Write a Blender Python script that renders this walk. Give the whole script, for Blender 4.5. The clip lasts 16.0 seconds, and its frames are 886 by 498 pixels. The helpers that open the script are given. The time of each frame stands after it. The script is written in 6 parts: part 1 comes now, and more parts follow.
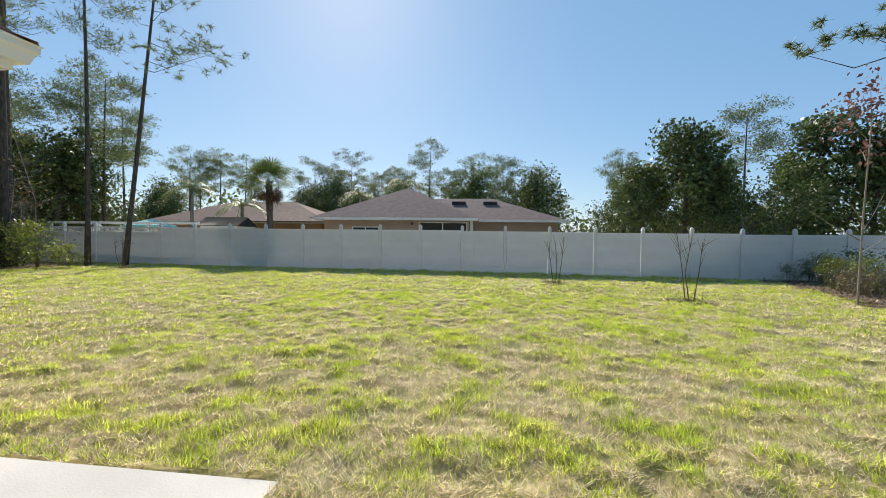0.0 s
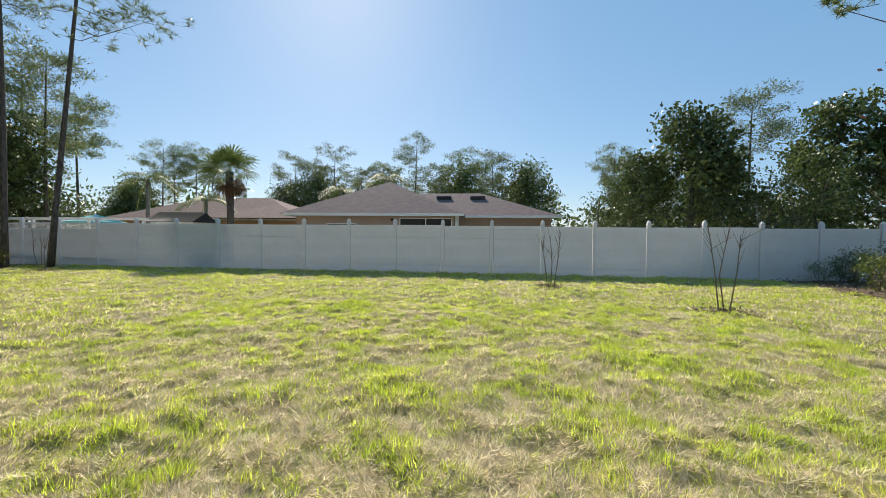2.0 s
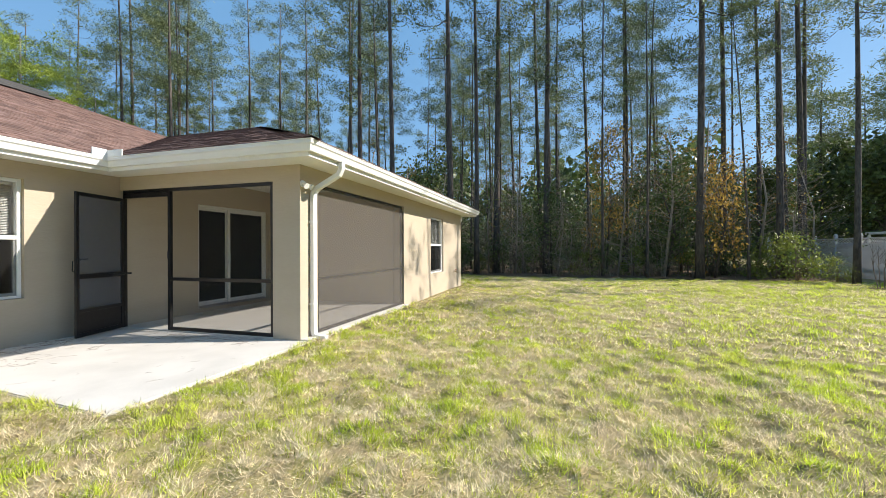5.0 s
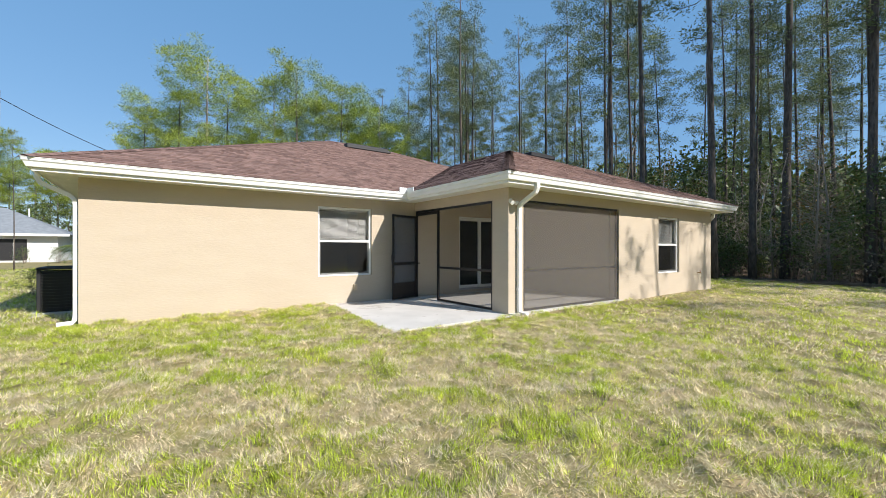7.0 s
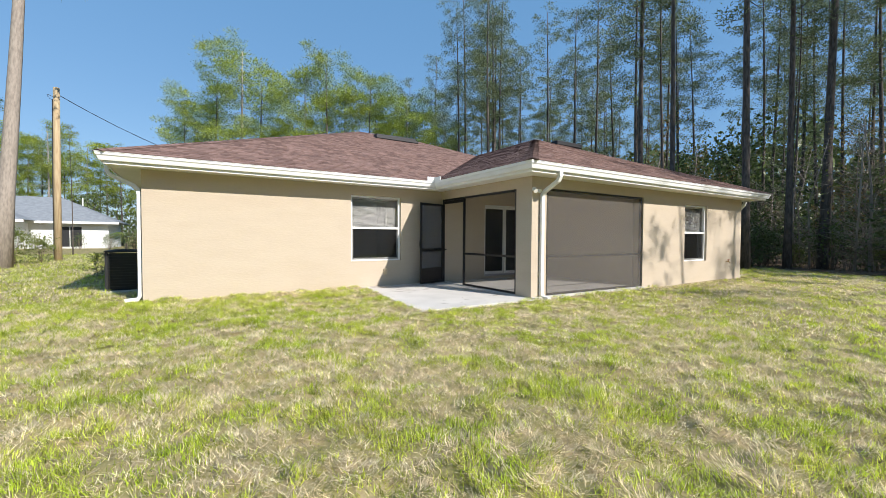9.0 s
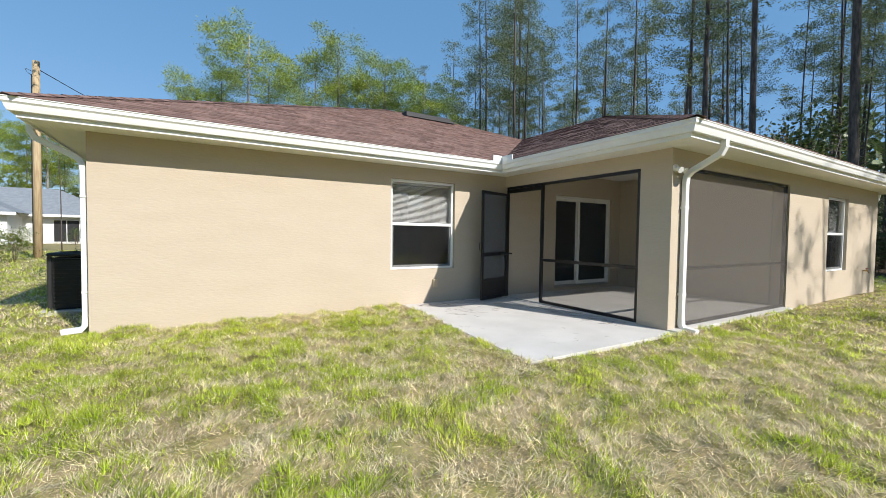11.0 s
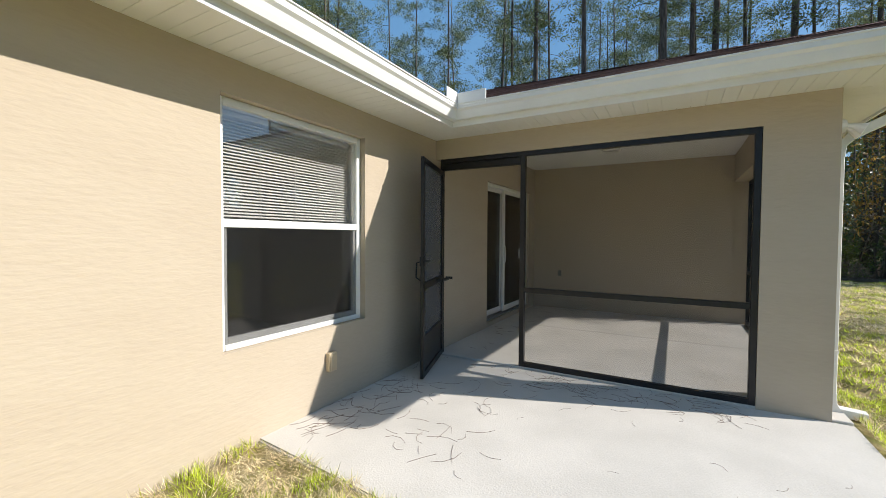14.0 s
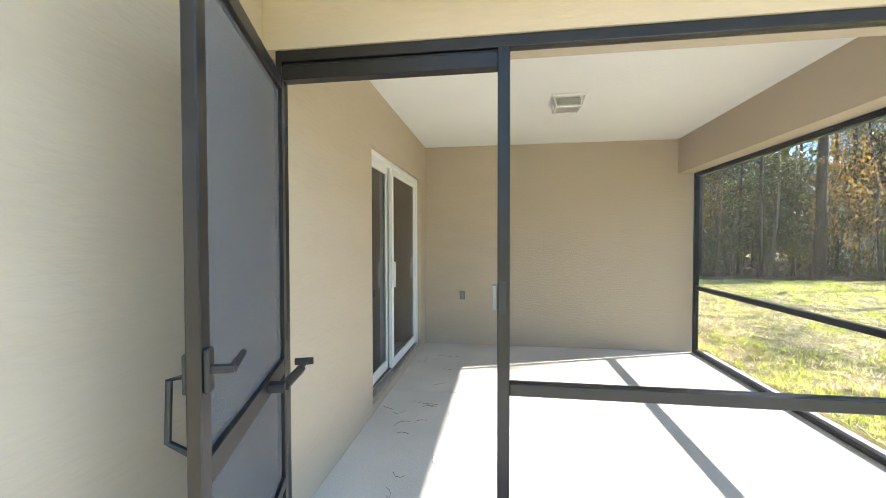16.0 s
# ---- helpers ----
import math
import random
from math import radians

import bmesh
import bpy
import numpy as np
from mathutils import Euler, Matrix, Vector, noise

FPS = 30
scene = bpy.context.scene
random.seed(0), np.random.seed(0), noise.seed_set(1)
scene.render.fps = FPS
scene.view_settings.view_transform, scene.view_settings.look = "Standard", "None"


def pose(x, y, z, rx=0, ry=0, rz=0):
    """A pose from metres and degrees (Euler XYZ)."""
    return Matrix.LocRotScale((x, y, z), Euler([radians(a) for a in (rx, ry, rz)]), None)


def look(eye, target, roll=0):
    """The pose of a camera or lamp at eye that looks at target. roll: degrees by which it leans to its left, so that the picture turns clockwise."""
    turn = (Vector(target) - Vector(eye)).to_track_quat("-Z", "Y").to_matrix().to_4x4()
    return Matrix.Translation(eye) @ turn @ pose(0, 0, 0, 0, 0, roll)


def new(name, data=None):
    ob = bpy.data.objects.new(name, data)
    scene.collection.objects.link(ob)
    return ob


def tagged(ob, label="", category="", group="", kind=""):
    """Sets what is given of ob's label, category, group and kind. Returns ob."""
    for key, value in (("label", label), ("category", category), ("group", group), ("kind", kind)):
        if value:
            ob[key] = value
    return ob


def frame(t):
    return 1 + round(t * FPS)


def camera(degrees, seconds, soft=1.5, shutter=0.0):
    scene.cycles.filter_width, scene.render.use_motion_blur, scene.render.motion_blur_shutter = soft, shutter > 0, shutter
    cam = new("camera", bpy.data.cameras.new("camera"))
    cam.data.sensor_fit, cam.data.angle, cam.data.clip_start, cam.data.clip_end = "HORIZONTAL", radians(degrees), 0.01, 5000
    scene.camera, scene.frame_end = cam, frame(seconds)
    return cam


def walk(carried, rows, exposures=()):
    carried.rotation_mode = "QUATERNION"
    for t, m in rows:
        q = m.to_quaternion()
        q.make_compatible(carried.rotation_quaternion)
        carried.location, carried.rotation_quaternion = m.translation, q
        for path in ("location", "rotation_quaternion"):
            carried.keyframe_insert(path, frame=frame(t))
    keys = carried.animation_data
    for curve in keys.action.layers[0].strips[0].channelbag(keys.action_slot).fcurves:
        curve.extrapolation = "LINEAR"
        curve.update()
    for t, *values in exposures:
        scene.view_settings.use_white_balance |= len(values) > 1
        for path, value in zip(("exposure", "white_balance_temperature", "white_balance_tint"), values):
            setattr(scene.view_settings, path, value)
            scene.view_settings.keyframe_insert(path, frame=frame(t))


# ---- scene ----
cam = camera(95.2, 16.0, soft=0.75)
PATH = [
    (0, (0.551, -0.907, 1.412), (0.325, 1.08, 1.359), 0.7),
    (0.5, (0.656, -0.449, 1.404), (0.634, 1.55, 1.34), 0.5),
    (1, (0.729, 0.121, 1.368), (0.782, 2.119, 1.302), 0.6),
    (1.5, (0.775, 0.75, 1.344), (0.785, 2.749, 1.281), 0.6),
    (2, (0.789, 1.366, 1.309), (0.608, 3.357, 1.251), 0.5),
    (2.5, (0.797, 1.984, 1.248), (0.26, 3.91, 1.202), 0.2),
    (3, (0.899, 2.652, 1.205), (-0.134, 4.364, 1.177), -0.1),
    (3.5, (1.022, 3.169, 1.301), (-0.509, 4.455, 1.28), -0.2),
    (4, (1.104, 3.689, 1.335), (-0.772, 4.382, 1.324), -0.3),
    (4.5, (1.36, 4.134, 1.339), (-0.639, 4.184, 1.336), -0.3),
    (5, (1.698, 4.624, 1.346), (-0.219, 4.052, 1.346), -0.2),
    (7.5, (2.594, 7.114, 1.342), (1.497, 5.442, 1.333), 0.1),
    (8, (2.733, 7.355, 1.357), (1.653, 5.671, 1.333), 0.2),
    (8.5, (2.774, 7.399, 1.326), (1.704, 5.709, 1.288), 0.3),
    (9, (2.691, 7.09, 1.282), (1.632, 5.394, 1.227), 0.3),
    (9.5, (2.523, 6.486, 1.307), (1.486, 4.778, 1.235), 0.5),
    (10, (2.428, 5.772, 1.339), (1.414, 4.05, 1.26), 0.6),
    (12.5, (1.851, 1.856, 1.323), (0.623, 0.279, 1.269), 0.7),
    (13, (1.57, 1.212, 1.415), (0.188, -0.232, 1.34), 0.2),
    (13.5, (1.242, 0.539, 1.407), (-0.333, -0.692, 1.345), 0.3),
    (14, (0.873, 0.013, 1.44), (-0.862, -0.981, 1.379), 0.3),
    (14.5, (0.408, -0.506, 1.431), (-1.458, -1.223, 1.38), 0.4),
    (15, (-0.19, -0.86, 1.446), (-2.125, -1.361, 1.377), 0.1),
    (15.5, (-0.855, -1.165, 1.460), (-2.823, -1.512, 1.391), 0.2),
    (16, (-1.535, -1.378, 1.503), (-3.514, -1.665, 1.457), -0.1),
]
EXPOSURES = [(0, 0.8, 7200, 11), (3, 0.8, 7200, 11), (5, 1.0, 7000, 11), (7.5, 0.74, 6700, 12), (9, 0.74, 6700, 12), (12.5, 0.6, 6500, 10), (13.5, 0.66, 6550, 10), (14.5, 0.95, 7000, 11), (15, 1.72, 7000, 10), (15.5, 2.32, 6900, 10), (16, 2.95, 6650, 10)]
walk(cam, [(t, look(eye, target, roll)) for t, eye, target, roll in PATH], EXPOSURES)
SUN_EL, SUN_AZ = 34.5, 20.0          # degrees; the azimuth is counted from +y towards -x

# ---- world and sun ----
world = bpy.data.worlds.new("sky")
scene.world = world
world.use_nodes = True
wn = world.node_tree
sky = wn.nodes.new("ShaderNodeTexSky")
sky.sky_type = "NISHITA"
sky.sun_disc = False
sky.sun_elevation = radians(SUN_EL)
sky.sun_rotation = radians(-SUN_AZ)
sky.altitude, sky.air_density, sky.dust_density, sky.ozone_density = 10, 1.0, 0.3, 1.0
wn.links.new(sky.outputs[0], wn.nodes["Background"].inputs[0])
wn.nodes["Background"].inputs[1].default_value = 0.034
# light scattered evenly by the clear winter air
air = wn.nodes.new("ShaderNodeBackground")
air.inputs[0].default_value = (0.155, 0.45, 0.87, 1)
air.inputs[1].default_value = 0.33
both = wn.nodes.new("ShaderNodeAddShader")
wn.links.new(wn.nodes["Background"].outputs[0], both.inputs[0])
wn.links.new(air.outputs[0], both.inputs[1])
wn.links.new(both.outputs[0], wn.nodes["World Output"].inputs[0])
sun_data = bpy.data.lights.new("sun", "SUN")
sun_data.energy, sun_data.angle, sun_data.color = 3.9, radians(0.53), (1.0, 0.972, 0.93)
sun_lamp = new("sun", sun_data)
ce = math.cos(radians(SUN_EL))
SUN_DIR = Vector((-math.sin(radians(SUN_AZ)) * ce, math.cos(radians(SUN_AZ)) * ce, math.sin(radians(SUN_EL))))
sun_lamp.matrix_world = look(SUN_DIR * 60, (0, 0, 0))


# ---- materials ----
def mat(name, color, rough=0.6, metal=0.0, vary=(), scale=8.0, bump=0.0, bump_scale=60.0, spec=0.4, island=0.0, rand_obj=0.0,
        translucent=0.0, fine=0.0, stretch=None):
    """A procedural surface: a base colour broken by a large stain noise (vary: second colour, amount), a fine grain and a bump."""
    m = bpy.data.materials.new(name)
    m.use_nodes = True
    nt = m.node_tree
    b = nt.nodes["Principled BSDF"]
    b.inputs["Roughness"].default_value = rough
    b.inputs["Metallic"].default_value = metal
    b.inputs["Specular IOR Level"].default_value = spec
    tc = nt.nodes.new("ShaderNodeTexCoord")
    src = tc.outputs["Object"]
    if stretch:
        mp = nt.nodes.new("ShaderNodeMapping")
        mp.inputs["Scale"].default_value = stretch
        nt.links.new(src, mp.inputs[0])
        src = mp.outputs[0]
    col = nt.nodes.new("ShaderNodeRGB")
    col.outputs[0].default_value = (*color, 1)
    out = col.outputs[0]
    if vary:
        c2, amount = vary
        n = nt.nodes.new("ShaderNodeTexNoise")
        n.inputs["Scale"].default_value = scale
        n.inputs["Detail"].default_value = 6
        nt.links.new(src, n.inputs["Vector"])
        r = nt.nodes.new("ShaderNodeMapRange")
        r.inputs[1].default_value, r.inputs[2].default_value, r.inputs[4].default_value = 0.38, 0.66, amount
        nt.links.new(n.outputs["Fac"], r.inputs[0])
        mx = nt.nodes.new("ShaderNodeMix")
        mx.data_type = "RGBA"
        nt.links.new(r.outputs[0], mx.inputs[0])
        nt.links.new(out, mx.inputs[6])
        mx.inputs[7].default_value = (*c2, 1)
        out = mx.outputs[2]
    for amount, node, sock in ((island, "ShaderNodeNewGeometry", "Random Per Island"), (rand_obj, "ShaderNodeObjectInfo", "Random")):
        if amount:
            g = nt.nodes.new(node)
            r = nt.nodes.new("ShaderNodeMapRange")
            r.inputs[3].default_value, r.inputs[4].default_value = 1 - amount, 1 + amount
            nt.links.new(g.outputs[sock], r.inputs[0])
            h = nt.nodes.new("ShaderNodeHueSaturation")
            nt.links.new(r.outputs[0], h.inputs["Value"])
            nt.links.new(out, h.inputs["Color"])
            out = h.outputs[0]
    if fine:
        n = nt.nodes.new("ShaderNodeTexNoise")
        n.inputs["Scale"].default_value = bump_scale
        nt.links.new(src, n.inputs["Vector"])
        r = nt.nodes.new("ShaderNodeMapRange")
        r.inputs[3].default_value, r.inputs[4].default_value = 1 - fine, 1 + fine
        nt.links.new(n.outputs["Fac"], r.inputs[0])
        h = nt.nodes.new("ShaderNodeHueSaturation")
        nt.links.new(r.outputs[0], h.inputs["Value"])
        nt.links.new(out, h.inputs["Color"])
        out = h.outputs[0]
    nt.links.new(out, b.inputs["Base Color"])
    if bump:
        n = nt.nodes.new("ShaderNodeTexNoise")
        n.inputs["Scale"].default_value = bump_scale
        n.inputs["Detail"].default_value = 4
        nt.links.new(src, n.inputs["Vector"])
        bp = nt.nodes.new("ShaderNodeBump")
        bp.inputs["Strength"].default_value = bump
        bp.inputs["Distance"].default_value = 0.01
        nt.links.new(n.outputs["Fac"], bp.inputs["Height"])
        nt.links.new(bp.outputs[0], b.inputs["Normal"])
    if translucent:
        t = nt.nodes.new("ShaderNodeBsdfTranslucent")
        nt.links.new(out, t.inputs[0])
        ms = nt.nodes.new("ShaderNodeMixShader")
        ms.inputs[0].default_value = translucent
        nt.links.new(b.outputs[0], ms.inputs[1])
        nt.links.new(t.outputs[0], ms.inputs[2])
        nt.links.new(ms.outputs[0], nt.nodes["Material Output"].inputs[0])
    return m


def see_through(name, color, clear, gloss=0.0, rough=0.5):
    """A thin sheet: part clear, the rest cloth or glass of one colour; gloss: mirror share at the Fresnel angle."""
    m = bpy.data.materials.new(name)
    m.use_nodes = True
    nt = m.node_tree
    nt.nodes.remove(nt.nodes["Principled BSDF"])
    tr = nt.nodes.new("ShaderNodeBsdfTransparent")
    df = nt.nodes.new("ShaderNodeBsdfDiffuse")
    df.inputs[0].default_value = (*color, 1)
    mx = nt.nodes.new("ShaderNodeMixShader")
    mx.inputs[0].default_value = clear
    nt.links.new(df.outputs[0], mx.inputs[1])
    nt.links.new(tr.outputs[0], mx.inputs[2])
    last = mx
    if gloss:
        gl = nt.nodes.new("ShaderNodeBsdfGlossy")
        gl.inputs["Roughness"].default_value = rough
        fr = nt.nodes.new("ShaderNodeLayerWeight")
        fr.inputs[0].default_value = 0.5
        pw = nt.nodes.new("ShaderNodeMath")
        pw.operation = "POWER"
        pw.inputs[1].default_value = 4.0
        nt.links.new(fr.outputs["Facing"], pw.inputs[0])
        ml = nt.nodes.new("ShaderNodeMath")
        ml.operation, ml.use_clamp = "MULTIPLY_ADD", True
        ml.inputs[1].default_value, ml.inputs[2].default_value = 0.9, 0.045 * gloss
        nt.links.new(pw.outputs[0], ml.inputs[0])
        m2 = nt.nodes.new("ShaderNodeMixShader")
        nt.links.new(ml.outputs[0], m2.inputs[0])
        nt.links.new(mx.outputs[0], m2.inputs[1])
        nt.links.new(gl.outputs[0], m2.inputs[2])
        last = m2
    nt.links.new(last.outputs[0], nt.nodes["Material Output"].inputs[0])
    return m


STUCCO = mat("stucco", (0.50, 0.424, 0.330), 0.9, vary=((0.465, 0.386, 0.296), 0.55), scale=1.3, bump=0.32, bump_scale=12, spec=0.15, fine=0.04, stretch=(1, 1, 3.6))
INNER = mat("interior_paint", (0.78, 0.76, 0.71), 0.8, vary=((0.72, 0.69, 0.64), 0.5), scale=2)
CONCRETE = mat("concrete", (0.62, 0.59, 0.545), 0.9, vary=((0.52, 0.495, 0.455), 0.8), scale=1.6, bump=0.25, bump_scale=80, fine=0.08, spec=0.2)
WHITE = mat("white_aluminium", (0.80, 0.80, 0.78), 0.4, vary=((0.72, 0.71, 0.68), 0.4), scale=3, fine=0.02)
SOFFIT = mat("soffit_panel", (0.80, 0.79, 0.74), 0.55, vary=((0.74, 0.72, 0.66), 0.4), scale=2.5)
VINYL = mat("white_vinyl", (0.80, 0.79, 0.80), 0.45, translucent=0.2, vary=((0.66, 0.66, 0.66), 0.5), scale=0.8, fine=0.03, stretch=(1, 1, 3))
BRONZE = mat("bronze_aluminium", (0.012, 0.0115, 0.013), 0.36, metal=0.0, spec=0.35, vary=((0.02, 0.019, 0.021), 0.6), scale=12)
SHINGLE = mat("shingle", (0.18, 0.115, 0.098), 0.95, vary=((0.26, 0.172, 0.146), 0.6), scale=14, bump=0.5, bump_scale=160, island=0.3, fine=0.2, spec=0.1)
SHINGLE_GREY = mat("shingle_grey_brown", (0.16, 0.12, 0.115), 0.95, vary=((0.22, 0.17, 0.16), 0.6), scale=3, bump=0.4, bump_scale=60, fine=0.2, spec=0.1)
SHINGLE_TAN = mat("shingle_tan", (0.21, 0.145, 0.12), 0.95, vary=((0.28, 0.20, 0.165), 0.6), scale=3, bump=0.4, bump_scale=60, fine=0.2, spec=0.1)
SHINGLE_SLATE = mat("shingle_slate", (0.20, 0.22, 0.24), 0.95, vary=((0.27, 0.29, 0.31), 0.6), scale=3, fine=0.2, spec=0.1)
BROWN_WALL = mat("brown_stucco", (0.46, 0.34, 0.27), 0.9, vary=((0.40, 0.29, 0.23), 0.5), scale=1.2, bump=0.3)
PALE_WALL = mat("pale_siding", (0.75, 0.76, 0.76), 0.8, vary=((0.68, 0.68, 0.67), 0.5), scale=1.2)
DARK = mat("dark_metal", (0.018, 0.018, 0.02), 0.5, vary=((0.03, 0.03, 0.03), 0.5), scale=10)
STEEL = mat("brushed_steel", (0.45, 0.45, 0.46), 0.35, metal=1.0, vary=((0.35, 0.35, 0.36), 0.5), scale=20)
BEIGE = mat("beige_plastic", (0.60, 0.48, 0.32), 0.5, vary=((0.55, 0.43, 0.28), 0.5), scale=15)
GREYP = mat("grey_plastic", (0.24, 0.23, 0.21), 0.45, vary=((0.2, 0.19, 0.18), 0.5), scale=15)
BLIND = mat("white_blind", (0.82, 0.82, 0.80), 0.5, vary=((0.75, 0.75, 0.73), 0.4), scale=5, translucent=0.45)
CARPET = mat("beige_carpet", (0.55, 0.50, 0.43), 0.95, vary=((0.34, 0.30, 0.25), 0.6), scale=8, fine=0.1)
SCREEN = see_through("insect_screen", (0.18, 0.165, 0.15), 0.72)
FINE_SCREEN = see_through("fine_screen", (0.05, 0.05, 0.048), 0.91)
DOORSCREEN = see_through("door_screen", (0.16, 0.165, 0.18), 0.42)
SASHSCREEN = see_through("sash_screen", (0.022, 0.022, 0.022), 0.70)
GLASS = see_through("window_glass", (0.02, 0.03, 0.03), 0.96, gloss=3.2, rough=0.005)
TINTED = see_through("dark_glass", (0.01, 0.012, 0.012), 0.45, gloss=1.2, rough=0.01)
TEAL = mat("teal_canvas", (0.20, 0.50, 0.50), 0.8, vary=((0.15, 0.42, 0.43), 0.5), scale=4)
WOOD = mat("pole_wood", (0.48, 0.37, 0.22), 0.85, vary=((0.30, 0.20, 0.11), 0.7), scale=3, stretch=(6, 6, 0.5), bump=0.3, bump_scale=20)
ASPHALT = mat("asphalt", (0.30, 0.29, 0.28), 0.95, vary=((0.24, 0.235, 0.23), 0.6), scale=2, fine=0.1)
BARK = mat("pine_bark", (0.135, 0.115, 0.10), 0.95, vary=((0.055, 0.046, 0.042), 0.8), scale=5, stretch=(3, 3, 0.7), bump=0.8, bump_scale=14, fine=0.2, spec=0.1)
BARK_PALE = mat("pale_bark", (0.36, 0.31, 0.26), 0.95, vary=((0.20, 0.17, 0.145), 0.7), scale=6, stretch=(3, 3, 0.8), bump=0.5, bump_scale=20, spec=0.1)
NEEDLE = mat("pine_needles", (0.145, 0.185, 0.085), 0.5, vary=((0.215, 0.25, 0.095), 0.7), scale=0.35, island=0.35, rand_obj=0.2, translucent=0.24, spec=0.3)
# same needles, brighter and yellower: sunlight on the crowns put into the colour
NEEDLE_LIT = mat("sunlit_pine_needles", (0.25, 0.325, 0.05), 0.5, vary=((0.38, 0.42, 0.07), 0.7), scale=0.35, island=0.35, rand_obj=0.2, translucent=0.42, spec=0.35)
LEAF = mat("broad_leaves", (0.08, 0.115, 0.036), 0.45, vary=((0.14, 0.18, 0.05), 0.7), scale=0.6, island=0.5, rand_obj=0.15, translucent=0.25, spec=0.4)
LEAF_LIME = mat("lime_leaves", (0.14, 0.19, 0.04), 0.5, vary=((0.24, 0.25, 0.05), 0.8), scale=1.2, island=0.4, rand_obj=0.15, translucent=0.4)
LEAF_RUST = mat("autumn_leaves", (0.24, 0.13, 0.045), 0.6, vary=((0.33, 0.26, 0.07), 0.9), scale=1.6, island=0.45, rand_obj=0.1, translucent=0.4)
LEAF_GOLD = mat("gold_leaves", (0.46, 0.32, 0.075), 0.6, vary=((0.42, 0.20, 0.05), 0.8), scale=1.8, island=0.45, translucent=0.45)
LEAF_RED = mat("red_leaves", (0.21, 0.08, 0.07), 0.6, vary=((0.30, 0.18, 0.14), 0.8), scale=2.0, island=0.4, translucent=0.25)
LEAF_DRY = mat("dry_leaves", (0.27, 0.22, 0.155), 0.8, vary=((0.16, 0.11, 0.075), 0.8), scale=2.0, island=0.45, translucent=0.15)
PALM = mat("palm_fronds", (0.13, 0.18, 0.045), 0.45, vary=((0.22, 0.25, 0.07), 0.7), scale=1.2, island=0.3, translucent=0.3, spec=0.5)
PALM_DEAD = mat("dead_fronds", (0.16, 0.085, 0.045), 0.85, vary=((0.10, 0.055, 0.03), 0.7), scale=2, island=0.3, translucent=0.15)
TWIG = mat("twig", (0.22, 0.17, 0.13), 0.9, vary=((0.07, 0.05, 0.04), 0.6), scale=8, spec=0.15)


SOIL = mat("lawn_soil", (0.34, 0.27, 0.15), 0.95, vary=((0.20, 0.20, 0.06), 0.8), scale=5, bump=0.8, bump_scale=40, fine=0.5, spec=0.1)
BLADE = mat("grass_blade", (0.45, 0.56, 0.05), 0.55, vary=((0.66, 0.70, 0.12), 0.8), scale=1.5, island=0.8, translucent=0.6, spec=0.35)
STRAW = mat("straw_blade", (0.88, 0.78, 0.56), 0.8, vary=((0.70, 0.58, 0.39), 0.8), scale=3.5, island=0.8, translucent=0.5, spec=0.3)
LITTER = mat("leaf_litter", (0.17, 0.12, 0.08), 0.95, vary=((0.10, 0.07, 0.05), 0.8), scale=3, bump=0.8, bump_scale=20, fine=0.25, spec=0.1)


# ---- building helpers ----
def base_of(ob):
    m = ob.matrix_basis.copy()
    return m if ob.parent is None else base_of(ob.parent) @ ob.matrix_parent_inverse @ m


def mesh_of(bm, name, material, smooth=False):
    me = bpy.data.meshes.new(name)
    bm.normal_update()
    bm.to_mesh(me)
    bm.free()
    me.materials.append(material)
    if smooth:
        me.shade_smooth()
    return me


def thing(name, at=(0, 0, 0), label="", category="", group="", kind=""):
    ob = new(name)
    ob.empty_display_size = 0.1
    ob.location = at
    return tagged(ob, label, category, group, kind)


def part(name, bm, material, parent, label="", smooth=False):
    """One mesh, modelled in world places, as a part of a thing."""
    ob = new(name, mesh_of(bm, name, material, smooth))
    ob.parent = parent
    ob.matrix_parent_inverse = base_of(parent).inverted()
    return tagged(ob, label)


def solid(name, bm, material, label="", category="", kind="", group="", smooth=False):
    return tagged(new(name, mesh_of(bm, name, material, smooth)), label, category, group, kind)


def box(bm, x0, x1, y0, y1, z0, z1, bevel=0.0):
    m = Matrix.Translation(((x0 + x1) / 2, (y0 + y1) / 2, (z0 + z1) / 2)) @ Matrix.Diagonal((abs(x1 - x0), abs(y1 - y0), abs(z1 - z0), 1))
    vs = bmesh.ops.create_cube(bm, size=1, matrix=m)["verts"]
    if bevel:
        es = list({e for v in vs for e in v.link_edges})
        bmesh.ops.bevel(bm, geom=es, offset=bevel, segments=1, affect="EDGES")
    return bm


def boxes(*dims, bevel=0.0):
    bm = bmesh.new()
    for d in dims:
        box(bm, *d, bevel=bevel)
    return bm


def obox(bm, a, b, w, h, up=(0, 0, 1), bevel=0.0):
    """A bar from a to b, w wide and h high."""
    a, b = Vector(a), Vector(b)
    d = b - a
    z = d.normalized()
    x = Vector(up).cross(z)
    x = x.normalized() if x.length > 1e-4 else Vector((1, 0, 0))
    y = z.cross(x)
    m = Matrix((x, y, z)).transposed().to_4x4()
    m.translation = (a + b) / 2
    vs = bmesh.ops.create_cube(bm, size=1, matrix=m @ Matrix.Diagonal((w, h, d.length, 1)))["verts"]
    if bevel:
        bmesh.ops.bevel(bm, geom=list({e for v in vs for e in v.link_edges}), offset=bevel, segments=1, affect="EDGES")
    return bm


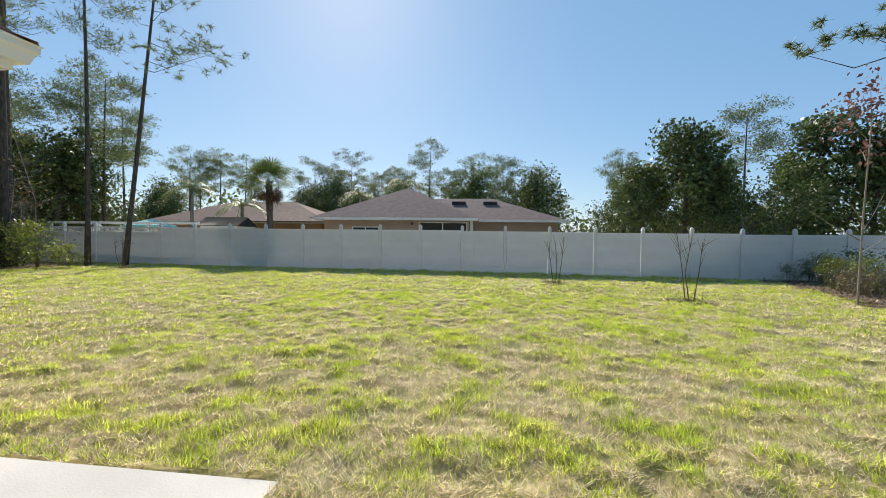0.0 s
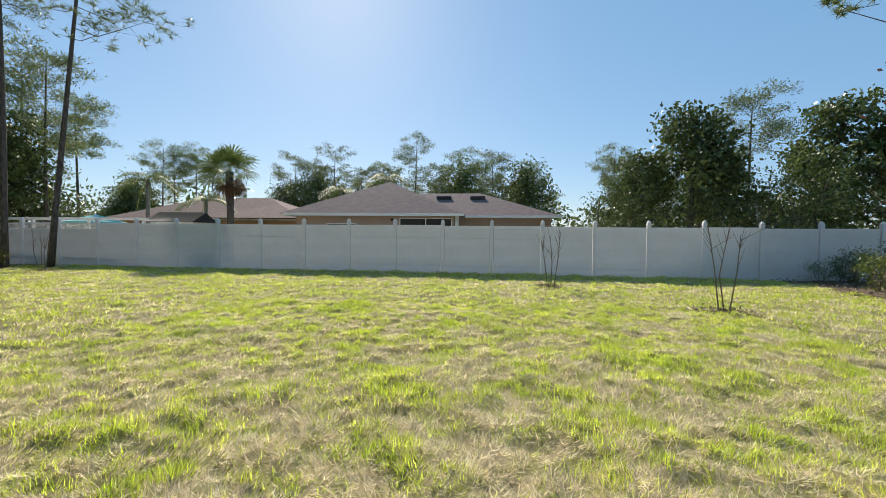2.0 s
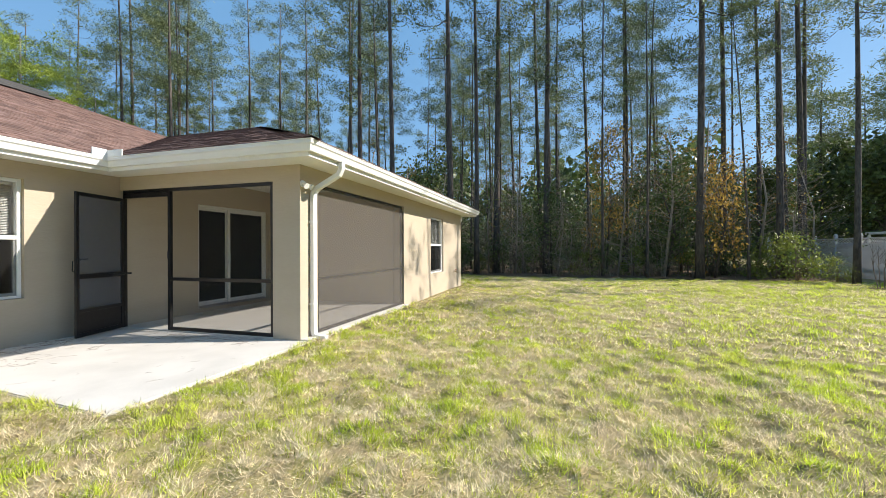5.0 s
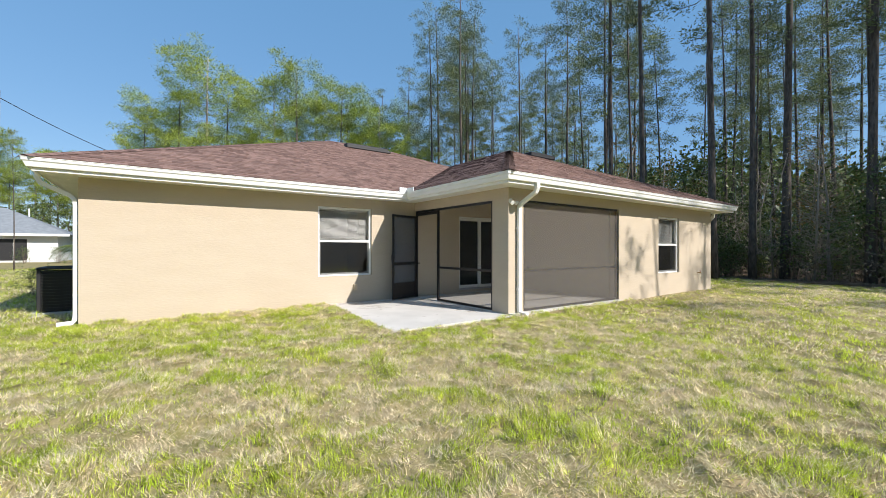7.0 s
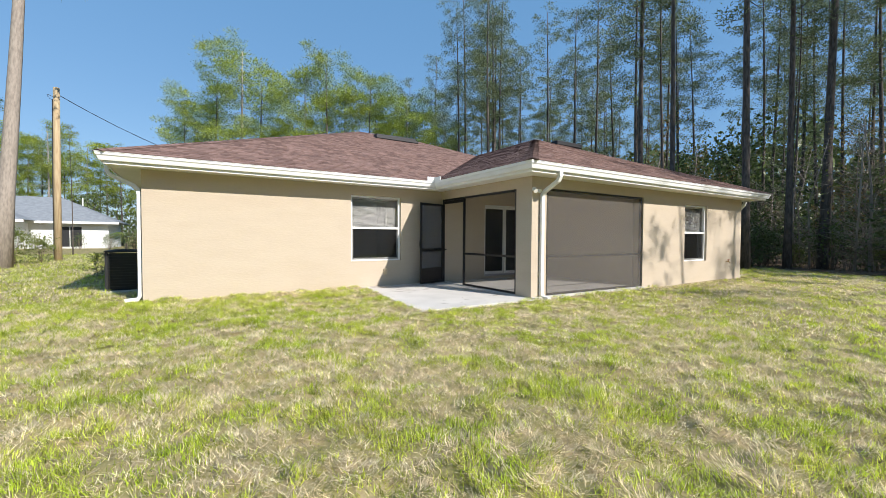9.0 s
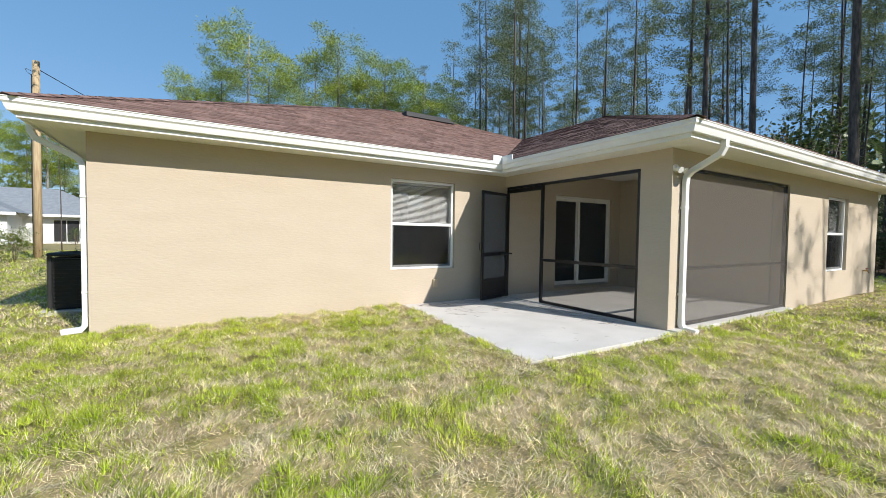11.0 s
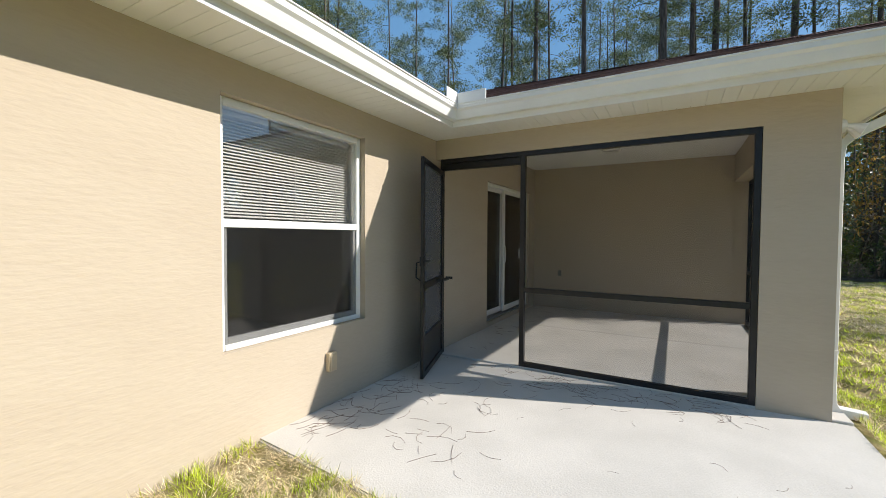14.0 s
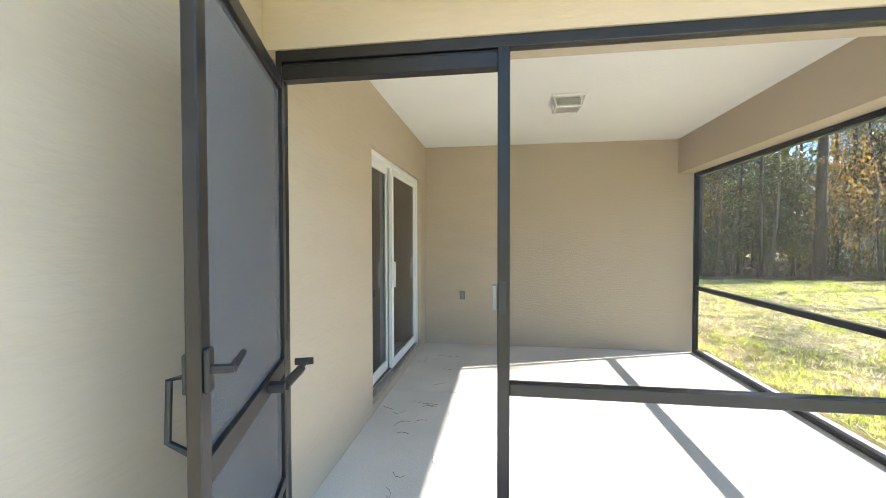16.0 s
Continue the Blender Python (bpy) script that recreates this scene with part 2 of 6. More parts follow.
def tube(bm, pts, radii, sides=6):
    """A tapering round bar through points."""
    rings = []
    for i, p in enumerate(pts):
        p = Vector(p)
        d = (Vector(pts[min(i + 1, len(pts) - 1)]) - Vector(pts[max(i - 1, 0)])).normalized()
        x = d.orthogonal().normalized() if abs(d.z) < 0.9 else Vector((1, 0, 0))
        x = (x - d * x.dot(d)).normalized()
        y = d.cross(x)
        rings.append([bm.verts.new(p + (x * math.cos(k * math.tau / sides) + y * math.sin(k * math.tau / sides)) * radii[i]) for k in range(sides)])
    for r0, r1 in zip(rings, rings[1:]):
        for k in range(sides):
            bm.faces.new((r0[k], r0[(k + 1) % sides], r1[(k + 1) % sides], r1[k]))
    bm.faces.new(rings[-1])
    bm.faces.new(rings[0][::-1])
    return bm


def sweep(bm, profile, path):
    """A profile of (out, up) swept along a level path, mitred; out is to the right of the way."""
    rings = []
    n = len(path)
    for i, p in enumerate(path):
        p = Vector((*p, 0)) if len(p) == 2 else Vector(p)
        def way(a, b):
            d = Vector(path[b][:2]) - Vector(path[a][:2])
            return d.normalized()
        d0 = way(i - 1, i) if i else way(i, i + 1)
        d1 = way(i, i + 1) if i < n - 1 else way(i - 1, i)
        n0, n1 = Vector((d0.y, -d0.x)), Vector((d1.y, -d1.x))
        mid = (n0 + n1).normalized()
        mid /= max(0.3, mid.dot(n0))
        rings.append([bm.verts.new((p.x + mid.x * o, p.y + mid.y * o, p.z + u)) for o, u in profile])
    m = len(profile)
    for r0, r1 in zip(rings, rings[1:]):
        for k in range(m):
            bm.faces.new((r0[k], r0[(k + 1) % m], r1[(k + 1) % m], r1[k]))
    bm.faces.new(rings[0][::-1])
    bm.faces.new(rings[-1])
    bmesh.ops.recalc_face_normals(bm, faces=bm.faces)
    return bm


def pierced(axis, face0, face1, a0, a1, z0, z1, holes):
    """A wall slab between two faces with rectangular holes (a, b, low, high) along it, welded into one piece."""
    bm = bmesh.new()
    levels = sorted({z0, z1, *[h[2] for h in holes if h[2] > z0], *[h[3] for h in holes if h[3] < z1]})
    cuts = sorted({a0, a1, *[h[0] for h in holes], *[h[1] for h in holes]})
    for s, e in zip(cuts, cuts[1:]):
        spans = [(z0, z1)]
        for h in holes:
            if h[0] <= s + 1e-6 and h[1] >= e - 1e-6:
                spans = [q for lo, hi in spans for q in ((lo, min(hi, h[2])), (max(lo, h[3]), hi)) if q[1] - q[0] > 1e-4]
        cells = [(p, q) for p, q in zip(levels, levels[1:]) if any(lo - 1e-6 <= p and q <= hi + 1e-6 for lo, hi in spans)]
        for lo, hi in cells:
            if axis == "x":
                box(bm, s, e, face0, face1, lo, hi)
            else:
                box(bm, face0, face1, s, e, lo, hi)
    bmesh.ops.remove_doubles(bm, verts=bm.verts, dist=1e-4)
    bm.verts.index_update()
    seen = {}
    for f in bm.faces:
        seen.setdefault(frozenset(v.index for v in f.verts), []).append(f)
    bmesh.ops.delete(bm, geom=[f for fs in seen.values() if len(fs) > 1 for f in fs], context="FACES")
    bmesh.ops.recalc_face_normals(bm, faces=bm.faces)
    return bm

# ---- ground ----
def lattice(x, y, scale, seed):
    """Smooth value noise, 0 to 1, with knots scale metres apart."""
    u, w = x / scale + 500, y / scale + 500
    i, j = np.floor(u).astype(np.int64), np.floor(w).astype(np.int64)
    f, g = u - i, w - j
    f, g = f * f * (3 - 2 * f), g * g * (3 - 2 * g)
    knots = np.random.default_rng(seed).random(4096)
    at = lambda a, b: knots[(a * 73 + b * 911 + (a * b) % 577) % 4096]
    return (at(i, j) * (1 - f) + at(i + 1, j) * f) * (1 - g) + (at(i, j + 1) * (1 - f) + at(i + 1, j + 1) * f) * g


def hummock(x, y):
    """Small uneven cushions of the turf, a few centimetres high."""
    h = 0.30 * lattice(x, y, 0.42, 41) + 0.40 * lattice(x, y, 0.17, 42) + 0.30 * lattice(x, y, 0.08, 43)
    return 0.055 * np.clip((h - 0.34) * 2.6, 0, 1)


def ground_z(x, y):
    """The lawn falls a little towards the fence, swells at the house and the beds, and is uneven."""
    fall = -(0.02 + 0.003 * np.clip(x, -12, 10)) * np.clip((y - 5.0) / 11.0, 0, 1)
    swell = 0.05 * np.exp(-(np.maximum(0, y - 1.0) / 2.5) ** 2)
    bump = 0.018 * np.sin(x * 1.1 + 1.3 * np.sin(y * 0.7)) * np.sin(y * 1.3 + np.sin(x * 0.6)) + 0.008 * np.sin(x * 3.1 + 2 * np.sin(y * 1.9)) * np.sin(y * 3.7)
    k = np.clip((np.hypot(x, y - 4) - 60) / 60, 0, 1)
    return (fall + swell + bump) * (1 - k)


def make_ground():
    def steps(fine0, fine1, step, far):
        out = list(np.arange(fine0, fine1 + 1e-6, step))
        d, lo, hi = step, fine0, fine1
        pre, post = [], []
        while hi < far:
            d *= 1.5
            lo, hi = lo - d, hi + d
            pre.append(lo)
            post.append(hi)
        return pre[::-1] + out + post
    def finer(line, lo, hi, step):
        return [v for v in line if v < lo - 0.05] + list(np.arange(lo, hi, step)) + [v for v in line if v > hi + 0.05]
    xs, ys = finer(steps(-22, 14, 0.3, 900), -6, 7, 0.07), finer(steps(-6, 18, 0.3, 900), 1.3, 12, 0.07)
    nx = len(xs)
    gx, gy = np.meshgrid(np.array(xs), np.array(ys))
    turf = (gx > -18) & (gx < 10) & (gy > 1.3) & (gy < 16)
    gz = ground_z(gx, gy) - 0.02 + np.where(turf, hummock(gx, gy) - 0.02, 0)
    verts = list(zip(gx.ravel().tolist(), gy.ravel().tolist(), gz.ravel().tolist()))
    faces = [(j * nx + i, j * nx + i + 1, (j + 1) * nx + i + 1, (j + 1) * nx + i) for j in range(len(ys) - 1) for i in range(nx - 1)]
    me = bpy.data.meshes.new("ground")
    me.from_pydata(verts, [], faces)
    me.materials.append(SOIL)
    me.shade_smooth()
    tagged(new("ground", me), "winter lawn soil, patchy green and straw, gently uneven", "lawn", kind="structure")


make_ground()

# ---- our house: plan ----
WY = -2.415            # face of the long garden wall
PX = -3.19             # face of the porch front
NY = 1.065             # face of the wing's garden wall
BX = -7.01             # back wall of the porch
EX, WX, SY = 3.47, -12.46, -16.06
SOF, TOP = 2.55, 2.76
EAVE = 0.58
WIN1 = (-1.95, -0.615, 0.695, 2.32)
WIN2 = (-10.27, -9.034, 0.65, 2.252)
SLIDER = (-6.66, -4.69, 0.15, 2.27)
SIDE = (-7.05, -3.61, 0.02, 2.33)
FRONT = (-2.36, 0.605, 0.06, 2.33)


def wall(name, bm, label, material=STUCCO):
    return solid(name, bm, material, label, "wall", "structure")


wall("wall_north", pierced("x", WY - 0.2, WY, BX, EX, -0.1, TOP, [WIN1, SLIDER]), "tan stucco garden wall with window and sliding door openings")
wall("wall_wing_north", pierced("x", NY - 0.25, NY, WX, PX, -0.1, TOP, [WIN2, SIDE]), "tan stucco wing wall with a wide screened porch opening")
wall("wall_porch_front", pierced("y", PX - 0.25, PX, WY + 0.002, NY - 0.25, 0.0, TOP - 0.002, [(WY + 0.002, FRONT[1], 0.0, FRONT[3])]), "tan stucco porch front, header over the screened opening")
wall("wall_porch_back", pierced("y", BX - 0.2, BX, WY - 0.2, NY - 0.25, -0.1, TOP, []), "tan stucco back wall of the screened porch")
wall("wall_east", pierced("y", EX - 0.2, EX - 0.002, SY, WY - 0.2, -0.1, TOP, []), "tan stucco end wall of the house")
wall("wall_west", pierced("y", WX + 0.002, WX + 0.2, SY, NY - 0.25, -0.1, TOP, []), "tan stucco far end wall of the house")
wall("wall_south", pierced("x", SY - 0.2, SY, WX, EX, -0.1, TOP, []), "tan stucco street wall of the house")
wall("wall_room", pierced("y", -3.35, -3.2, SY, WY - 0.2, 0.0, TOP, []), "plain painted partition wall inside the house", INNER)
wall("wall_room_back", pierced("x", -7.2, -7.0, WX + 0.2, EX - 0.2, 0.0, TOP, []), "plain painted partition wall deep inside the house", INNER)
solid("floor", boxes((WX + 0.2, EX - 0.2, SY, WY - 0.2, 0.0, 0.1), (WX + 0.2, BX - 0.2, WY - 0.2, NY - 0.25, 0.0, 0.1)), CARPET, "beige carpeted floor of the rooms behind the windows", "floor", "structure")
solid("ceiling", boxes((WX + 0.2, EX - 0.2, SY, WY - 0.2, 2.62, 2.7), (WX + 0.2, BX - 0.2, WY - 0.2, NY - 0.25, 2.62, 2.7)), INNER, "plain ceiling of the rooms behind the windows", "ceiling", "structure")
CEIL = mat("porch_ceiling_paint", (0.80, 0.79, 0.76), 0.85, vary=((0.75, 0.74, 0.71), 0.5), scale=2, bump=0.2, bump_scale=120)
solid("ceiling_porch", boxes((BX, PX - 0.002, WY, NY - 0.002, TOP, TOP + 0.06)), CEIL, "smooth white painted porch ceiling", "ceiling", "structure")

# porch slab and the skewed patio in front of it
def patio():
    bm = bmesh.new()
    def prism(poly, z0, z1):
        lo = [bm.verts.new((x, y, z0)) for x, y in poly]
        hi = [bm.verts.new((x, y, z1)) for x, y in poly]
        bm.faces.new(hi)
        n = len(poly)
        for i in range(n):
            bm.faces.new((lo[i], lo[(i + 1) % n], hi[(i + 1) % n], hi[i]))
    prism([(PX - 0.004, WY - 0.02), (-0.86, WY - 0.02), (-0.565, 1.185), (PX - 0.004, 1.20)], -0.12, 0.06)
    bmesh.ops.bevel(bm, geom=[e for e in bm.edges if min(v.co.z for v in e.verts) > 0], offset=0.012, segments=2, affect="EDGES")
    return bm


solid("patio", patio(), CONCRETE, "pale broom-finished concrete patio slab beside the porch", "patio", "structure")
solid("floor_porch", boxes((BX - 0.01, -5.262, WY - 0.01, 1.19, -0.12, 0.078), (-5.257, PX - 0.006, WY - 0.01, 1.19, -0.12, 0.078), bevel=0.005), CONCRETE, "pale concrete porch floor in sun and shade", "floor", "structure")


# ---- roof ----
RZ, PITCH = 2.735, 0.4


def roof():
    A, B, C, D = (4.03, -1.86), (4.03, -16.64), (-13.04, -16.64), (-13.04, 1.64)
    E, V = (-2.63, 1.64), (-2.63, -1.86)
    h = (A[1] - B[1]) / 2
    P1 = (A[0] - h, A[1] - h, RZ + PITCH * h)
    P2 = (C[0] + h, A[1] - h, RZ + PITCH * h)
    w = (E[0] - D[0]) / 2
    Q = (E[0] - w, E[1] - w, RZ + PITCH * w)
    R = (E[0] - w, V[1] - w, RZ + PITCH * w)
    e = lambda p: Vector((p[0], p[1], RZ)) if len(p) == 2 else Vector(p)
    planes = [[A, P1, P2, R, V], [B, P1, A], [C, P2, P1, B], [D, Q, R, P2, C], [E, Q, D], [V, R, Q, E]]
    planes = [[e(p) for p in pl] for pl in planes]
    house_roof = thing("roof", (-4.5, -7.5, RZ), "brown asphalt shingle hip roof with low vents", "roof", kind="structure")
    bm = bmesh.new()
    cache = {}
    for pl in planes:
        vs = []
        for p in pl:
            k = tuple(round(c, 3) for c in p)
            if k not in cache:
                cache[k] = bm.verts.new(p)
            vs.append(cache[k])
        bm.faces.new(vs)
    bmesh.ops.recalc_face_normals(bm, faces=bm.faces)
    part("roof_deck", bm, SHINGLE, house_roof)
    # shingle tabs in courses, on the planes that can be seen
    rnd = random.Random(5)
    verts, faces = [], []
    for pl, down in ((planes[0], Vector((0, 1, 0))), (planes[4], Vector((0, 1, 0))), (planes[5], Vector((1, 0, 0))), (planes[1], Vector((1, 0, 0)))):
        fall = (down - Vector((0, 0, PITCH))).normalized()
        side = Vector((-down.y, down.x, 0))
        nrm = side.cross(fall)
        if nrm.z < 0:
            nrm = -nrm
        org = pl[0]
        uv = [((p - org).dot(side), (p - org).dot(fall)) for p in pl]
        vmax = max(v for _, v in uv)
        vmin = min(v for _, v in uv)
        course = 0.143
        v = vmax
        while v > vmin + 0.02:
            vm = v - course / 2
            xs = []
            for (u0, v0), (u1, v1) in zip(uv, uv[1:] + uv[:1]):
                if (v0 - vm) * (v1 - vm) < 0:
                    xs.append(u0 + (vm - v0) / (v1 - v0) * (u1 - u0))
            xs.sort()
            for ua, ub in zip(xs[::2], xs[1::2]):
                u = ua
                while u < ub - 0.01:
                    wd = rnd.choice((0.12, 0.16, 0.2, 0.26, 0.32))
                    u2 = min(u + wd, ub)
                    t0 = 0.006 + rnd.random() * 0.004 + rnd.choice((0, 0.005))
                    p = org + side * u + fall * v
                    q = org + side * u2 + fall * v
                    r2, s2 = q - fall * course, p - fall * course
                    i = len(verts)
                    verts += [p + nrm * t0, q + nrm * t0, r2 + nrm * 0.004, s2 + nrm * 0.004, p, q]
                    faces += [(i, i + 1, i + 2, i + 3), (i + 4, i + 5, i + 1, i)]
                    u = u2
            v -= course
    me = bpy.data.meshes.new("shingles")
    me.from_pydata([tuple(v) for v in verts], [], faces)
    me.materials.append(SHINGLE)
    ob = new("shingles", me)
    ob.parent = house_roof
    ob.matrix_parent_inverse = base_of(house_roof).inverted()
    tagged(ob, "mixed brown asphalt shingle tabs", kind="stuff")
    # caps along hips and ridges
    for a, b in ((e(A), e(P1)), (e(E), e(Q)), (e(Q), e(R)), (e(P1), e(P2)), (e(D), e(Q))):
        bm = bmesh.new()
        n = int((b - a).length / 0.14)
        d = (b - a).normalized()
        x = d.cross(Vector((0, 0, 1))).normalized()
        for i in range(n):
            p = a + (b - a) * (i / n)
            q = p + d * 0.2
            drop = PITCH * 0.13 * (0.72 if abs(d.z) > 0.1 else 1)
            lift = Vector((0, 0, 0.022))
            vs = [bm.verts.new(c) for c in (p - x * 0.13 - Vector((0, 0, drop)) + lift, p + lift * 1.2, p + x * 0.13 - Vector((0, 0, drop)) + lift,
                                            q + x * 0.13 - Vector((0, 0, drop)) + lift * 0.6, q + lift * 0.8, q - x * 0.13 - Vector((0, 0, drop)) + lift * 0.6)]
            bm.faces.new((vs[0], vs[1], vs[4], vs[5]))
            bm.faces.new((vs[1], vs[2], vs[3], vs[4]))
        part("ridge_cap", bm, SHINGLE, house_roof)
    # low off-ridge vents
    for c, along in (((-4.6, -8.4), Vector((1, 0, 0))), ((-9.1, -4.0), None)):
        bm = bmesh.new()
        if along:
            z = RZ + PITCH * (A[1] - c[1])
            box(bm, c[0] - 0.9, c[0] + 0.9, c[1] - 0.16, c[1] + 0.16, z - 0.02, z + 0.13, 0.02)
            box(bm, c[0] - 0.95, c[0] + 0.95, c[1] - 0.3, c[1] + 0.3, z - 0.08, z + 0.0, 0.01)
        part("roof_vent", bm, DARK, house_roof, "dark metal off-ridge vent") if along else bm.free()
    bm = bmesh.new()
    z = RZ + PITCH * (E[1] + 3.1)
    box(bm, -9.6, -8.3, -3.25, -2.95, z - 0.03, z + 0.12, 0.02)
    part("roof_vent", bm, DARK, house_roof, "dark metal off-ridge vent")


roof()


# ---- eaves: soffit, fascia, gutters, downspouts ----
def soffit():
    bm = bmesh.new()
    g, w = 0.003, 0.105
    def run(axis, a0, a1, b0, b1):
        a = a0
        while a < a1 - 1e-4:
            b = min(a + w, a1)
            if axis == "x":
                box(bm, a + g, b, b0, b1, SOF, SOF + 0.012)
            else:
                box(bm, b0, b1, a + g, b, SOF, SOF + 0.012)
            a = b
    o = EAVE - 0.12
    run("x", PX + o, EX + o, WY, WY + o)
    run("y", WY, NY + o, PX, PX + o)
    run("x", WX - o, PX, NY, NY + o)
    run("y", SY - o, WY, EX, EX + o)
    run("y", SY - o, NY, WX - o, WX)
    for b in ((PX, EX + o, WY, WY + o), (PX, PX + o, WY + o, NY + o), (WX - o, PX, NY, NY + o), (EX, EX + o, SY - o, WY), (WX - o, WX, SY - o, NY)):
        box(bm, *b, SOF + 0.013, SOF + 0.03)
    return bm


solid("soffit", soffit(), SOFFIT, "white ribbed aluminium soffit under the eaves", "soffit", "structure")
EDGE = [(EX, SY), (EX, WY), (PX, WY), (PX, NY), (WX, NY), (WX, SY)]
o = EAVE - 0.12
bm = bmesh.new()
sweep(bm, [(o, SOF - 0.02), (o + 0.02, SOF - 0.02), (o + 0.02, 2.72), (o, 2.72)], EDGE)
solid("trim_fascia", bm, WHITE, "white aluminium fascia board under the roof edge", "fascia", "structure")
K = [(o + 0.022, 2.585), (o + 0.075, 2.585), (o + 0.088, 2.62), (o + 0.098, 2.655), (o + 0.118, 2.675), (o + 0.118, 2.712), (o + 0.128, 2.716),
     (o + 0.128, 2.724), (o + 0.105, 2.724), (o + 0.105, 2.69), (o + 0.06, 2.60), (o + 0.024, 2.60)]
for a in range(5):
    gut = thing("gutter", (*EDGE[a], 2.6), "white seamless aluminium gutter along the eave", "gutter", "gutters round the roof")
    bm = bmesh.new()
    # each run is mitred against its neighbours
    pts = [EDGE[a], EDGE[a + 1]]
    def mit(i):
        c = Vector(EDGE[i])
        if i in (0, 5):
            return None
        d0 = (c - Vector(EDGE[i - 1])).normalized()
        d1 = (Vector(EDGE[i + 1]) - c).normalized()
        n0, n1 = Vector((d0.y, -d0.x)), Vector((d1.y, -d1.x))
        m = n0 + n1
        return m / (m.length * max(0.3, m.normalized().dot(n0)))
    d = (Vector(pts[1]) - Vector(pts[0])).normalized()
    rings = []
    for i, p in ((a, pts[0]), (a + 1, pts[1])):
        m = mit(i)
        m = Vector((d.y, -d.x)) if m is None else m
        rings.append([bm.verts.new((p[0] + m.x * u, p[1] + m.y * u, v)) for u, v in K])
    n = len(K)
    for k in range(n):
        bm.faces.new((rings[0][k], rings[0][(k + 1) % n], rings[1][(k + 1) % n], rings[1][k]))
    bmesh.ops.recalc_face_normals(bm, faces=bm.faces)
    part("trough", bm, WHITE, gut)
    if a == 1:
        ix, iy = PX + EAVE, WY + EAVE
        part("splash_guard", boxes((ix + 0.0, ix + 0.20, iy - 0.012, iy + 0.002, 2.69, 2.83), bevel=0.002), WHITE, gut)
        part("splash_guard", boxes((ix - 0.012, ix + 0.002, iy + 0.004, iy + 0.30, 2.69, 2.82), bevel=0.002), WHITE, gut)


def downspout(foot, normal, out_top, kick):
    """A rectangular downspout: an outlet at the gutter, two elbows back to the wall, a long pipe and a kick-out shoe."""
    nx, ny = normal
    fx, fy = foot
    ds = thing("downspout", (fx, fy, 0.03), "white aluminium downspout strapped to the stucco wall", "downspout", "downspouts on the house")
    def q(u, z, s=0.0):
        return (fx + nx * u - ny * s, fy + ny * u + nx * s, z)
    def pipe(pts, w=0.085, h=0.06):
        bm = bmesh.new()
        rings = []
        for i, (u, z) in enumerate(pts):
            u0, z0 = pts[max(0, i - 1)]
            u1, z1 = pts[min(len(pts) - 1, i + 1)]
            L = math.hypot(u1 - u0, z1 - z0)
            pu, pz = -(z1 - z0) / L, (u1 - u0) / L
            rings.append([bm.verts.new(q(u + pu * b, z + pz * b, a)) for a, b in ((-w / 2, -h / 2), (-w / 2 + 0.012, -h / 2 - 0.006), (w / 2 - 0.012, -h / 2 - 0.006), (w / 2, -h / 2), (w / 2, h / 2), (w / 2 - 0.012, h / 2 + 0.006), (-w / 2 + 0.012, h / 2 + 0.006), (-w / 2, h / 2))])
        for r0, r1 in zip(rings, rings[1:]):
            for k in range(8):
                bm.faces.new((r0[k], r0[(k + 1) % 8], r1[(k + 1) % 8], r1[k]))
        bm.faces.new(rings[0])
        bm.faces.new(rings[-1][::-1])
        bmesh.ops.recalc_face_normals(bm, faces=bm.faces)
        return bm
    part("elbow", pipe([(out_top, 2.60), (out_top, 2.50), (out_top - 0.04, 2.42), (0.12, 2.24), (0.055, 2.17), (0.045, 2.08)]), WHITE, ds)
    part("pipe", pipe([(0.045, 2.10), (0.045, 0.16)], 0.08, 0.056), WHITE, ds)
    part("shoe", pipe([(0.045, 0.22), (0.05, 0.13), (0.09, 0.075), (kick, 0.06)]), WHITE, ds)
    for z in (0.55, 1.75):
        bm = bmesh.new()
        for s0, s1 in ((-0.05, 0.05),):
            a, b = q(0.004, z, s0), q(0.078, z, s1)
            box(bm, min(a[0], b[0]), max(a[0], b[0]), min(a[1], b[1]), max(a[1], b[1]), z - 0.014, z + 0.014, 0.002)
        part("strap", bm, WHITE, ds)


downspout((-3.44, NY), (0, 1), EAVE - 0.065, 0.26)
downspout((EX, -2.52), (1, 0), EAVE - 0.065, 0.28)
downspout((WX, 0.95), (-1, 0), EAVE - 0.065, 0.28)


